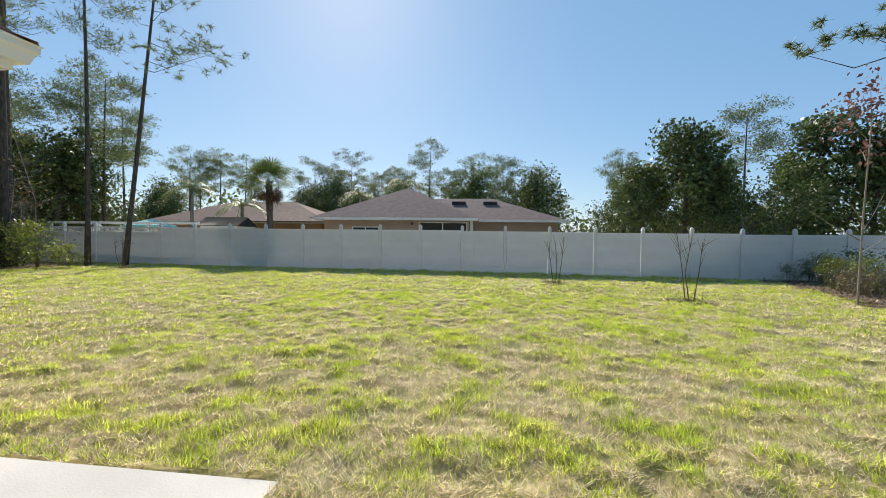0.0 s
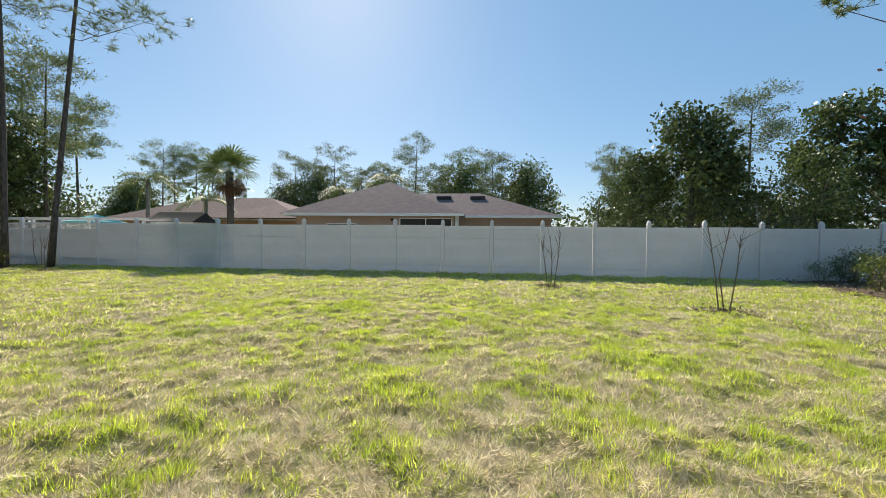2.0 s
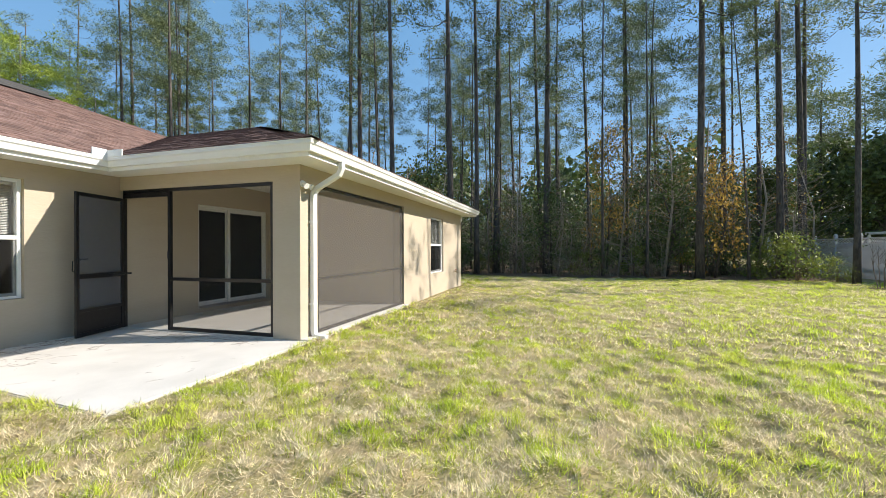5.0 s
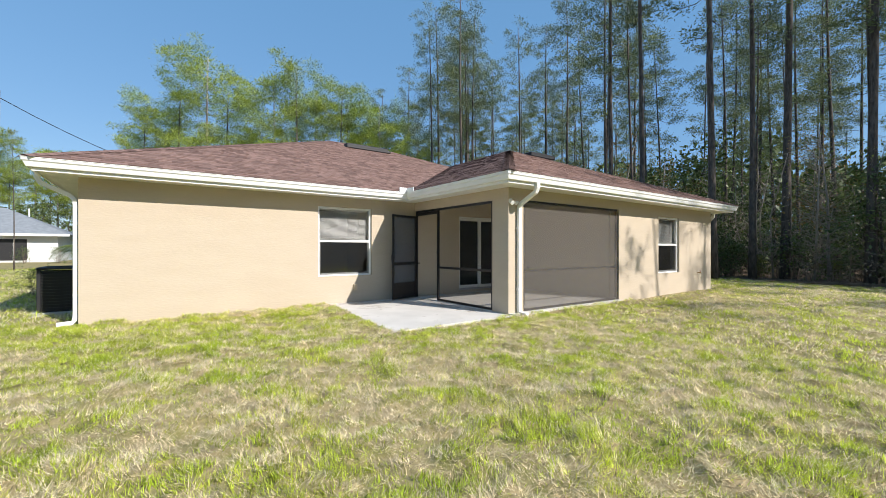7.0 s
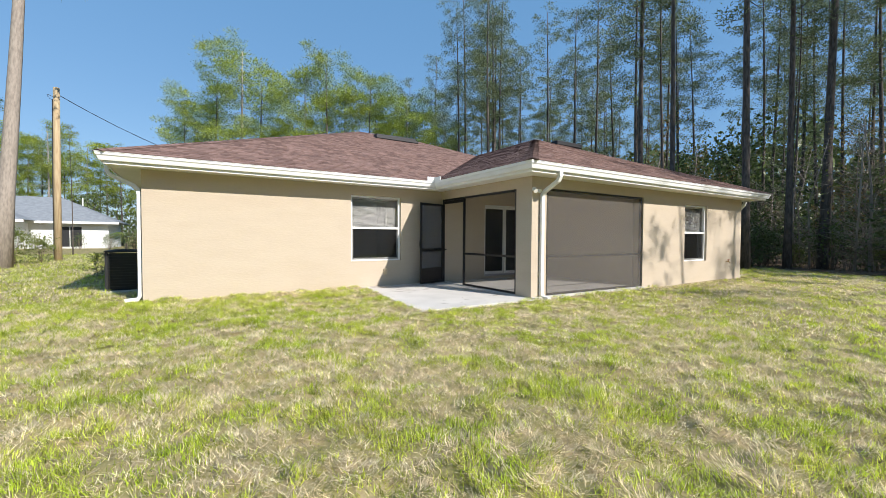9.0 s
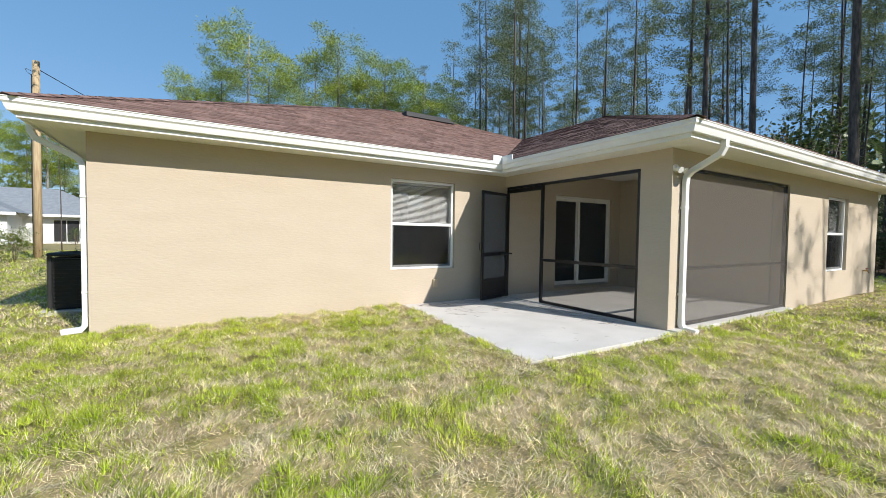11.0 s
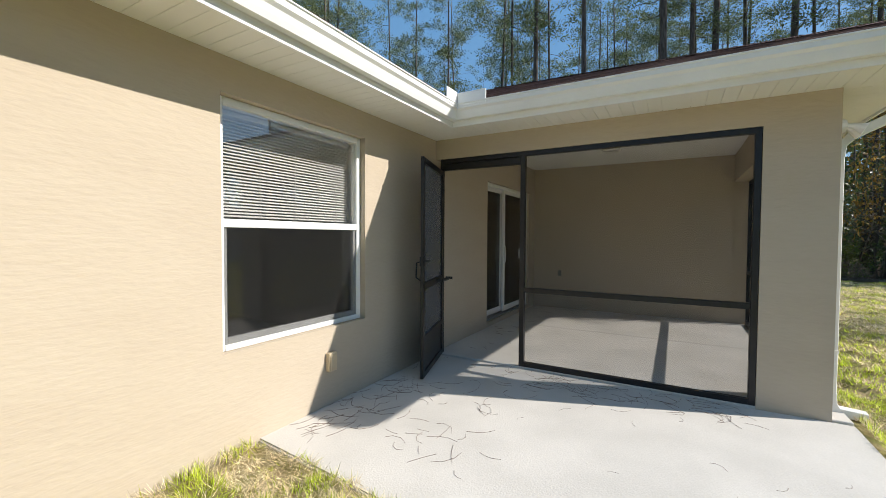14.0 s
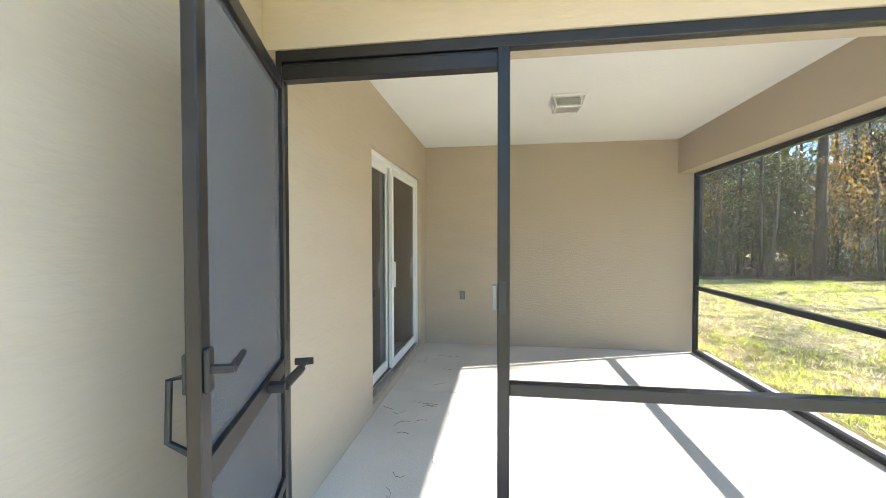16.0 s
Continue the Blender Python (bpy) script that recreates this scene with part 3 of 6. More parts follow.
# ---- windows ----
def window(name, x0, x1, z0, z1, face, blinds_low):
    """A white single-hung window set back in its stucco opening, with blinds behind the upper pane and an insect screen outside the lower."""
    y = face - 0.075
    win = thing(name, ((x0 + x1) / 2, y, z0), "white single-hung window with blinds behind the upper pane", "window", kind="structure")
    f = 0.05
    zm = (z0 + z1) / 2 + 0.01
    fr = bmesh.new()
    for b in ((x0 + 0.002, x0 + f, y - 0.05, y + 0.02, z0 + 0.002, z1 - 0.002), (x1 - f, x1 - 0.002, y - 0.05, y + 0.02, z0 + 0.002, z1 - 0.002),
              (x0 + f, x1 - f, y - 0.05, y + 0.02, z1 - f, z1 - 0.002), (x0 + f, x1 - f, y - 0.05, y + 0.025, z0 + 0.002, z0 + f * 0.8)):
        box(fr, *b, bevel=0.004)
    part("window_frame", fr, WHITE, win)
    part("meeting_rail", boxes((x0 + f, x1 - f, y - 0.03, y + 0.018, zm - 0.025, zm + 0.03), bevel=0.004), WHITE, win)
    sash = bmesh.new()
    for b in ((x0 + f, x0 + f + 0.03, y - 0.03, y + 0.002, z0 + f * 0.8, zm - 0.025), (x1 - f - 0.03, x1 - f, y - 0.03, y + 0.002, z0 + f * 0.8, zm - 0.025),
              (x0 + f + 0.03, x1 - f - 0.03, y - 0.03, y + 0.002, z0 + f * 0.8, z0 + f * 0.8 + 0.04)):
        box(sash, *b, bevel=0.003)
    part("sash", sash, WHITE, win)
    part("pane", boxes((x0 + f, x1 - f, y - 0.006, y - 0.002, zm + 0.03, z1 - f)), GLASS, win).visible_shadow = False
    part("pane", boxes((x0 + f + 0.03, x1 - f - 0.03, y - 0.022, y - 0.018, z0 + f * 0.8 + 0.04, zm - 0.025)), GLASS, win).visible_shadow = False
    part("insect_screen", boxes((x0 + f, x1 - f, y + 0.006, y + 0.008, z0 + f * 0.8, zm - 0.025)), SASHSCREEN, win, "dark insect screen over the lower sash")
    for xa, xb in ((x0 + 0.003, x0 + 0.018), (x1 - 0.018, x1 - 0.003)):
        part("jamb", boxes((xa, xb, y - 0.19, y - 0.052, z0 + 0.032, z1 - 0.004)), WHITE, win, "white inner jamb")
    part("window_sill", boxes((x0 + 0.002, x1 - 0.002, y - 0.115, y - 0.052, z0 + 0.002, z0 + 0.03), bevel=0.004), WHITE, win)
    blind = thing("window_blind", ((x0 + x1) / 2, y - 0.09, blinds_low), "white horizontal slat blind, half lowered behind the window", "blind")
    part("headrail", boxes((x0 + f, x1 - f, y - 0.12, y - 0.075, z1 - f - 0.035, z1 - f), bevel=0.003), BLIND, blind)
    s = bmesh.new()
    box(s, x0 + f + 0.004, x1 - f - 0.004, y - 0.1055, y - 0.0865, -0.0012, 0.0012)
    me = mesh_of(s, "slat", BLIND)
    z = z1 - f - 0.06
    tilt = Matrix.Translation((0, y - 0.096, 0)) @ Matrix.Rotation(radians(-40), 4, "X") @ Matrix.Translation((0, -(y - 0.096), 0))
    while z > blinds_low + 0.02:
        ob = new("slat", me)
        ob.parent = blind
        ob.matrix_parent_inverse = base_of(blind).inverted()
        ob.matrix_basis = Matrix.Translation((0, 0, z)) @ tilt
        z -= 0.022
    part("bottom_rail", boxes((x0 + f + 0.02, x1 - f - 0.02, y - 0.11, y - 0.082, blinds_low - 0.004, blinds_low + 0.016), bevel=0.003), BLIND, blind)
    for k in (0.28, 0.55, 0.76, 0.93):
        x = x1 - f - 0.02 + (x0 - x1 + 0.2) * k
        part("cord", boxes((x - 0.0015, x + 0.0015, y - 0.081, y - 0.078, blinds_low, z1 - f - 0.03)), BLIND, blind)


window("window_1", *WIN1, WY, 1.535)
window("window_2", *WIN2, NY, 1.50)


# ---- sliding door ----
def sliding_door():
    x0, x1, z0, z1 = SLIDER
    y = WY - 0.07
    d = thing("door_1", ((x0 + x1) / 2, y, z0), "white aluminium sliding glass door into the dark house", "sliding door", kind="structure")
    part("door_frame", boxes((x0 + 0.002, x0 + 0.05, y - 0.09, y + 0.03, z0, z1 - 0.002), (x1 - 0.05, x1 - 0.002, y - 0.09, y + 0.03, z0, z1 - 0.002),
                             (x0 + 0.05, x1 - 0.05, y - 0.09, y + 0.03, z1 - 0.05, z1 - 0.002), bevel=0.003), WHITE, d)
    part("track", boxes((x0 + 0.002, x1 - 0.002, y - 0.09, y + 0.04, z0 + 0.002, z0 + 0.025), (x0 + 0.05, x1 - 0.05, y - 0.01, y - 0.004, z0 + 0.025, z0 + 0.045),
                        (x0 + 0.05, x1 - 0.05, y - 0.05, y - 0.044, z0 + 0.025, z0 + 0.045)), STEEL, d)
    xm = -5.50
    for a, b, yy in ((x0 + 0.05, xm, y - 0.005), (xm - 0.05, x1 - 0.05, y - 0.055)):
        fr = bmesh.new()
        for q in ((a, a + 0.065, z0 + 0.046, z1 - 0.05), (b - 0.065, b, z0 + 0.046, z1 - 0.05), (a + 0.065, b - 0.065, z1 - 0.11, z1 - 0.05), (a + 0.065, b - 0.065, z0 + 0.046, z0 + 0.13)):
            box(fr, q[0], q[1], yy - 0.018, yy + 0.018, q[2], q[3], 0.003)
        pn = part("door_panel", fr, WHITE, d)
        part("pane", boxes((a + 0.065, b - 0.065, yy - 0.003, yy + 0.003, z0 + 0.13, z1 - 0.11)), TINTED, pn, "dark glass pane")
    bm = boxes((xm - 0.045, xm - 0.02, y + 0.014, y + 0.04, 1.02, 1.28), bevel=0.004)
    part("handle", bm, WHITE, d)
    part("handle", boxes((x0 + 0.075, x0 + 0.1, y + 0.014, y + 0.04, 1.02, 1.28), bevel=0.004), WHITE, d)


sliding_door()


# ---- porch screens ----
def front_screen():
    y0, y1, z0, z1 = FRONT
    x = PX - 0.035
    s = thing("screen_wall", (x, 0, 0.06), "dark bronze aluminium screen wall across the porch front", "screen wall", kind="structure")
    w = 0.05
    def bar(name, ya, yb, za, zb, d=0.026):
        part(name, boxes((x - d, x + d, ya, yb, za, zb), bevel=0.003), BRONZE, s)
    bar("post", y0 + 0.0, y0 + 0.03, 0.06, z1)
    bar("post", -1.395, -1.345, 0.079, z1 - w)
    bar("post", y1 - w, y1 - 0.002, 0.079, z1 - w)
    bar("top_rail", y0 + 0.03, y1 - 0.002, z1 - w, z1 - 0.002)
    bar("bottom_rail", -1.345, y1 - w, 0.079, 0.125)
    bar("mid_rail", -1.345, y1 - w, 0.862, 0.912)
    bar("door_header", y0 + 0.03, -1.395, 2.20, 2.262, 0.03)
    bar("transom", y0 + 0.03, -1.395, 2.264, 2.278, 0.012)
    for za, zb in ((0.125, 0.862), (0.912, z1 - w)):
        part("screen_cloth", boxes((x - 0.001, x + 0.001, -1.345, y1 - w, za, zb)), FINE_SCREEN, s, "fine charcoal insect mesh")
    part("strike_plate", boxes((x + 0.0265, x + 0.032, -1.39, -1.36, 1.20, 1.33), bevel=0.001), DARK, s)
    part("latch_keeper", boxes((x - 0.022, x + 0.018, -1.416, -1.396, 1.215, 1.315), bevel=0.003), GREYP, s, "worn metal latch keeper")


def side_screen():
    x0, x1, z0, z1 = SIDE
    y = NY - 0.04
    s = thing("screen_wall", ((x0 + x1) / 2, y, 0.06), "dark bronze aluminium screen wall on the porch's lawn side", "screen wall", kind="structure")
    w = 0.05
    def bar(name, xa, xb, za, zb, d=0.026):
        part(name, boxes((xa, xb, y - d, y + d, za, zb), bevel=0.003), BRONZE, s)
    bar("post", x0 + 0.042, x0 + 0.09, 0.079, z1 - 0.002)
    bar("post", x1 - w, x1 - 0.002, 0.079, z1 - 0.002)
    bar("top_rail", x0 + 0.09, x1 - w, z1 - w, z1 - 0.002)
    bar("bottom_rail", x0 + 0.09, x1 - w, 0.079, 0.125)
    bar("mid_rail", x0 + 0.09, x1 - w, 0.875, 0.925)
    for za, zb in ((0.09, 0.90), (0.902, z1 - 0.025)):
        part("screen_cloth", boxes((x0 + 0.07, x1 - 0.03, y + 0.028, y + 0.030, za, zb)), SCREEN, s, "fine charcoal insect mesh")


front_screen()
side_screen()


def screen_door():
    hinge = Vector((PX + 0.01, -2.325, 0))
    free = Vector((-2.34, -2.05, 0))
    d = (free - hinge).normalized()
    L = 0.90
    m = Matrix.Translation(hinge) @ Matrix.Rotation(math.atan2(d.y, d.x), 4, "Z")
    door = thing("screen_door", (0, 0, 0.06), "dark bronze screen door standing open against the wall", "screen door")
    def bars(*dims, bevel=0.003):
        return boxes(*dims, bevel=bevel)
    z0, z1, t = 0.085, 2.19, 0.016
    part("stile", bars((0.0, 0.055, -t, t, z0, z1)), BRONZE, door)
    part("stile", bars((L - 0.055, L, -t, t, z0, z1)), BRONZE, door)
    for a, b in ((z0, z0 + 0.06), (0.44, 0.49), (0.93, 1.0), (z1 - 0.055, z1)):
        part("rail", bars((0.055, L - 0.055, -t, t, a, b)), BRONZE, door)
    part("kick_plate", bars((0.055, L - 0.055, -0.004, 0.004, z0 + 0.06, 0.44), bevel=0.001), BRONZE, door, "solid bronze kick plate")
    for a, b in ((0.49, 0.93), (1.0, z1 - 0.055)):
        part("screen_cloth", bars((0.055, L - 0.055, -0.001, 0.001, a, b), bevel=0), DOORSCREEN, door, "fine charcoal insect mesh")
    h = bmesh.new()
    box(h, L - 0.045, L - 0.01, t, t + 0.012, 1.16, 1.26, 0.003)
    tube(h, [(L - 0.03, t + 0.005, 1.21), (L - 0.03, t + 0.06, 1.21)], [0.012, 0.01], 8)
    tube(h, [(L - 0.03, t + 0.055, 1.21), (L - 0.13, t + 0.05, 1.22)], [0.011, 0.008], 8)
    part("latch", h, DARK, door, "dark metal lever latch")
    h = bmesh.new()
    box(h, L - 0.045, L - 0.01, -t - 0.012, -t, 1.16, 1.25, 0.003)
    tube(h, [(L - 0.03, -t - 0.005, 1.20), (L - 0.03, -t - 0.045, 1.19), (L - 0.03, -t - 0.05, 1.05), (L - 0.03, -t - 0.005, 1.02)], [0.008] * 4, 8)
    part("pull_handle", h, DARK, door, "black pull handle")
    c = bmesh.new()
    tube(c, [(0.30, t + 0.05, 0.965), (0.10, t + 0.075, 0.965)], [0.018, 0.018], 8)
    tube(c, [(0.10, t + 0.075, 0.965), (0.0, t + 0.09, 0.965)], [0.005, 0.005], 6)
    box(c, 0.28, 0.33, t, t + 0.055, 0.95, 0.98, 0.002)
    box(c, -0.012, 0.0, t + 0.03, t + 0.11, 0.95, 0.98, 0.002)
    part("closer", c, DARK, door, "black pneumatic door closer")
    for z in (0.3, 1.1, 1.95):
        k = bmesh.new()
        tube(k, [(-0.008, t, z - 0.04), (-0.008, t, z + 0.04)], [0.007, 0.007], 8)
        part("hinge", k, BRONZE, door)
    door.matrix_basis = m @ Matrix.Translation((0, 0, 0.06))


screen_door()


# ---- small fixtures on the house ----
def plate(name, at, size, normal, label, category, material):
    """A small box screwed to a wall, with a raised cover."""
    x, y, z = at
    w, h, t = size
    ob = thing(name, at, label, category)
    if normal == "y":
        part("box", boxes((x - w / 2, x + w / 2, y, y + t, z - h / 2, z + h / 2), bevel=0.004), material, ob)
        part("cover", boxes((x - w / 2 + 0.012, x + w / 2 - 0.012, y + t, y + t + 0.008, z - h / 2 + 0.012, z + h / 2 - 0.012), bevel=0.003), material, ob)
    else:
        part("box", boxes((x, x + t, y - w / 2, y + w / 2, z - h / 2, z + h / 2), bevel=0.004), material, ob)
        part("cover", boxes((x + t, x + t + 0.008, y - w / 2 + 0.012, y + w / 2 - 0.012, z - h / 2 + 0.012, z + h / 2 - 0.012), bevel=0.003), material, ob)
    return ob


plate("outlet_box", (-1.51, WY, 0.42), (0.085, 0.15, 0.045), "y", "beige weatherproof outlet box on the stucco wall", "outlet", BEIGE)
plate("outlet_box", (BX, -1.905, 0.75), (0.07, 0.115, 0.02), "x", "grey weatherproof outlet box on the porch wall", "outlet", GREYP)


def porch_lamp():
    x, y, z = -5.3, -0.8, TOP
    l = thing("ceiling_light", (x, y, z - 0.09), "white square porch ceiling light, switched off", "ceiling light")
    part("base", boxes((x - 0.15, x + 0.15, y - 0.15, y + 0.15, z - 0.02, z - 0.001), bevel=0.004), WHITE, l)
    fr = bmesh.new()
    for sx in (-1, 1):
        for sy in (-1, 1):
            obox(fr, (x + sx * 0.13, y + sy * 0.13, z - 0.02), (x + sx * 0.105, y + sy * 0.105, z - 0.10), 0.014, 0.014)
    for a, b in (((-1, -1), (1, -1)), ((1, -1), (1, 1)), ((1, 1), (-1, 1)), ((-1, 1), (-1, -1))):
        obox(fr, (x + a[0] * 0.105, y + a[1] * 0.105, z - 0.10), (x + b[0] * 0.105, y + b[1] * 0.105, z - 0.10), 0.016, 0.016)
    part("frame", fr, WHITE, l)
    g = boxes((x - 0.10, x + 0.10, y - 0.10, y + 0.10, z - 0.095, z - 0.022), bevel=0.01)
    part("diffuser", g, mat("frosted_glass", (0.62, 0.61, 0.58), 0.4, vary=((0.5, 0.5, 0.48), 0.4), scale=10, translucent=0.4), l, "frosted glass diffuser")


porch_lamp()


def flood_light():
    x, y, z = -3.24, NY, 2.28
    l = thing("flood_light", (x, y, z), "small white twin-headed security light under the eave", "security light")
    b = bmesh.new()
    tube(b, [(x, y, z), (x, y + 0.03, z)], [0.05, 0.045], 10)
    part("mount", b, WHITE, l)
    for s in (-1, 1):
        b = bmesh.new()
        tube(b, [(x + s * 0.02, y + 0.03, z), (x + s * 0.05, y + 0.07, z - 0.02), (x + s * 0.06, y + 0.12, z - 0.05)], [0.012, 0.022, 0.045], 10)
        part("lamp_head", b, WHITE, l)


flood_light()


def hose_bib():
    x, y, z = -11.5, NY, 0.6
    t = thing("hose_tap", (x, y, z), "small brass garden tap on the stucco wall", "tap")
    b = bmesh.new()
    tube(b, [(x, y, z), (x, y + 0.08, z), (x, y + 0.11, z - 0.05)], [0.014, 0.018, 0.015], 8)
    part("spout", b, mat("brass", (0.45, 0.30, 0.12), 0.35, metal=1.0, vary=((0.3, 0.2, 0.1), 0.5), scale=20), t)
    b = bmesh.new()
    tube(b, [(x, y + 0.07, z + 0.015), (x, y + 0.07, z + 0.05)], [0.006, 0.006], 6)
    tube(b, [(x, y + 0.07, z + 0.05), (x, y + 0.07, z + 0.06)], [0.03, 0.03], 10)
    part("wheel", b, mat("red_paint", (0.4, 0.05, 0.04), 0.5, vary=((0.3, 0.04, 0.03), 0.5), scale=20), t)


hose_bib()


def air_conditioner():
    x, y, z = 3.92, -4.6, 0.0
    w, h = 0.33, 0.92
    a = thing("air_conditioner", (x, y, z), "dark louvred air conditioner on a concrete pad", "air conditioner")
    part("pad", boxes((x - 0.42, x + 0.45, y - 0.45, y + 0.45, -0.06, 0.08), bevel=0.01), CONCRETE, a)
    part("cabinet", boxes((x - w + 0.02, x + w - 0.02, y - w + 0.02, y + w - 0.02, 0.081, h - 0.03), bevel=0.03), DARK, a)
    for sx in (-1, 1):
        for sy in (-1, 1):
            part("corner_post", boxes((x + sx * w - 0.03, x + sx * w + 0.03, y + sy * w - 0.03, y + sy * w + 0.03, 0.081, h), bevel=0.01), DARK, a)
    for i in range(14):
        zz = 0.15 + i * 0.06
        part("louvre", boxes((x - w + 0.03, x + w - 0.03, y + w - 0.02, y + w + 0.005, zz, zz + 0.02), (x + w - 0.02, x + w + 0.005, y - w + 0.03, y + w - 0.03, zz, zz + 0.02)), DARK, a)
    part("top_cover", boxes((x - w - 0.04, x + w + 0.04, y - w - 0.04, y + w + 0.04, h, h + 0.05), bevel=0.02), DARK, a)
    b = bmesh.new()
    for r in (0.08, 0.15, 0.22, 0.28):
        tube(b, [(x + r * math.cos(k * math.tau / 24), y + r * math.sin(k * math.tau / 24), h + 0.055) for k in range(25)], [0.006] * 25, 4)
    part("fan_grille", b, DARK, a)


air_conditioner()


# ---- fence ----
FX, FY, FA = -0.6, 16.5, radians(-2.0)


def fence_at(k):
    return FX + 1.83 * k * math.cos(FA), FY + 1.83 * k * math.sin(FA)


def fence():
    post_bm = bmesh.new()
    box(post_bm, -0.064, 0.064, -0.064, 0.064, -0.25, 1.86, 0.006)
    post_me = mesh_of(post_bm, "post", VINYL)
    cap_bm = bmesh.new()
    box(cap_bm, -0.072, 0.072, -0.072, 0.072, 0.0, 0.03, 0.004)
    prev = None
    prof = [(0.062, 0.03), (0.055, 0.045), (0.06, 0.06), (0.058, 0.09), (0.04, 0.125), (0.012, 0.16)]
    rings = [[cap_bm.verts.new((sx * r, sy * r, z)) for sx, sy in ((-1, -1), (1, -1), (1, 1), (-1, 1))] for r, z in prof]
    for r0, r1 in zip(rings, rings[1:]):
        for i in range(4):
            cap_bm.faces.new((r0[i], r0[(i + 1) % 4], r1[(i + 1) % 4], r1[i]))
    cap_bm.faces.new(rings[-1])
    cap_me = mesh_of(cap_bm, "post_cap", VINYL)

    def panel(lattice):
        parts = []
        L = 1.83 - 0.15
        top = 1.42 if lattice else 1.66
        for i in range(11):
            b = bmesh.new()
            w = L / 11
            box(b, -L / 2 + i * w + 0.0004, -L / 2 + (i + 1) * w - 0.0004, -0.011, 0.011, 0.10, top, 0.0014)
            parts.append(("board", b))
        for z0, z1 in ((-0.04, 0.12), (top - 0.0, top + 0.12)):
            b = bmesh.new()
            box(b, -L / 2, L / 2, -0.024, 0.024, z0, z1, 0.004)
            parts.append(("rail", b))
        for z in (0.27, 1.30):
            b = bmesh.new()
            box(b, -L / 2, L / 2, -0.016, 0.016, z, z + 0.022, 0.003)
            parts.append(("rib", b))
        if lattice:
            b = bmesh.new()
            z0, z1 = top + 0.12, 1.74
            s = -L / 2
            while s < L / 2:
                for sg in (-1, 1):
                    a, c = s, s + (z1 - z0)
                    if c <= L / 2:
                        p, q = (a, c) if sg > 0 else (c, a)
                        obox(b, (p, sg * 0.005, z0), (q, sg * 0.005, z1), 0.02, 0.006, up=(0, 1, 0))
                s += 0.11
            parts.append(("lattice", b))
            b = bmesh.new()
            box(b, -L / 2, L / 2, -0.02, 0.02, z1, z1 + 0.05, 0.004)
            parts.append(("rail", b))
        return [(n, mesh_of(b, n, VINYL)) for n, b in parts]

    plain, latt = panel(False), panel(True)
    for k in range(-16, 12):
        x0, y0 = fence_at(k)
        x1, y1 = fence_at(k + 1)
        gz = float(ground_z(x0, y0)) - 0.02
        p = thing("vinyl_post", (x0, y0, gz), "white vinyl fence post with a gothic cap", "post", "posts of the garden fence")
        p.rotation_euler = (0, 0, FA)
        for n, me, z in (("shaft", post_me, 0), ("post_cap", cap_me, 1.86)):
            ob = new(n, me)
            ob.parent = p
            ob.location = (0, 0, z)
        lat = k <= -9
        f = thing("panel_fence", ((x0 + x1) / 2, (y0 + y1) / 2, gz), "white vinyl privacy fence panel topped with lattice" if lat else "white vinyl privacy fence panel, tongue-and-groove boards", "fence", "panels of the garden fence")
        f.rotation_euler = (0, 0, FA)
        for n, me in (latt if lat else plain):
            ob = new(n, me)
            ob.parent = f


fence()


def pine_straw():
    """Loose pine needles blown on to the patio and the porch floor."""
    rng = np.random.default_rng(12)
    s = bmesh.new()
    def straw(x, y, z, a, L, r):
        n = 4
        b = rng.normal() * 0.8
        tube(s, [(x + L * t * math.cos(a + b * t), y + L * t * math.sin(a + b * t), z + 0.002) for t in np.linspace(0, 1, n)], [r] * n, 3)
    for i in range(70):
        x, y = rng.uniform(-3.15, -1.1), rng.uniform(-2.38, -1.0)
        straw(x, y, 0.061, rng.random() * 6.28, 0.06 + 0.16 * rng.random(), 0.0011)
    for i in range(80):
        straw(rng.normal(-2.95, 0.12), rng.uniform(-1.2, 0.5), 0.061, 1.57 + rng.normal() * 0.5, 0.08 + 0.18 * rng.random(), 0.0011)
    for i in range(40):
        straw(rng.uniform(-2.4, -1.2), rng.uniform(-2.39, -2.0), 0.061, rng.normal() * 0.5, 0.1 + 0.2 * rng.random(), 0.0014)
    for i in range(18):
        straw(rng.uniform(-2.6, -0.9), rng.uniform(-1.2, 0.9), 0.061, rng.random() * 6.28, 0.06 + 0.12 * rng.random(), 0.0008)
    for i in range(24):
        straw(rng.uniform(-6.5, -3.4), rng.uniform(-2.3, -1.6), 0.079, rng.random() * 6.28, 0.05 + 0.1 * rng.random(), 0.0014)
    solid("pine_straw", s, mat("dry_needle", (0.13, 0.075, 0.055), 0.8, vary=((0.2, 0.12, 0.08), 0.6), scale=9), "dry brown pine needles scattered on the concrete", "pine needles", "stuff")


pine_straw()


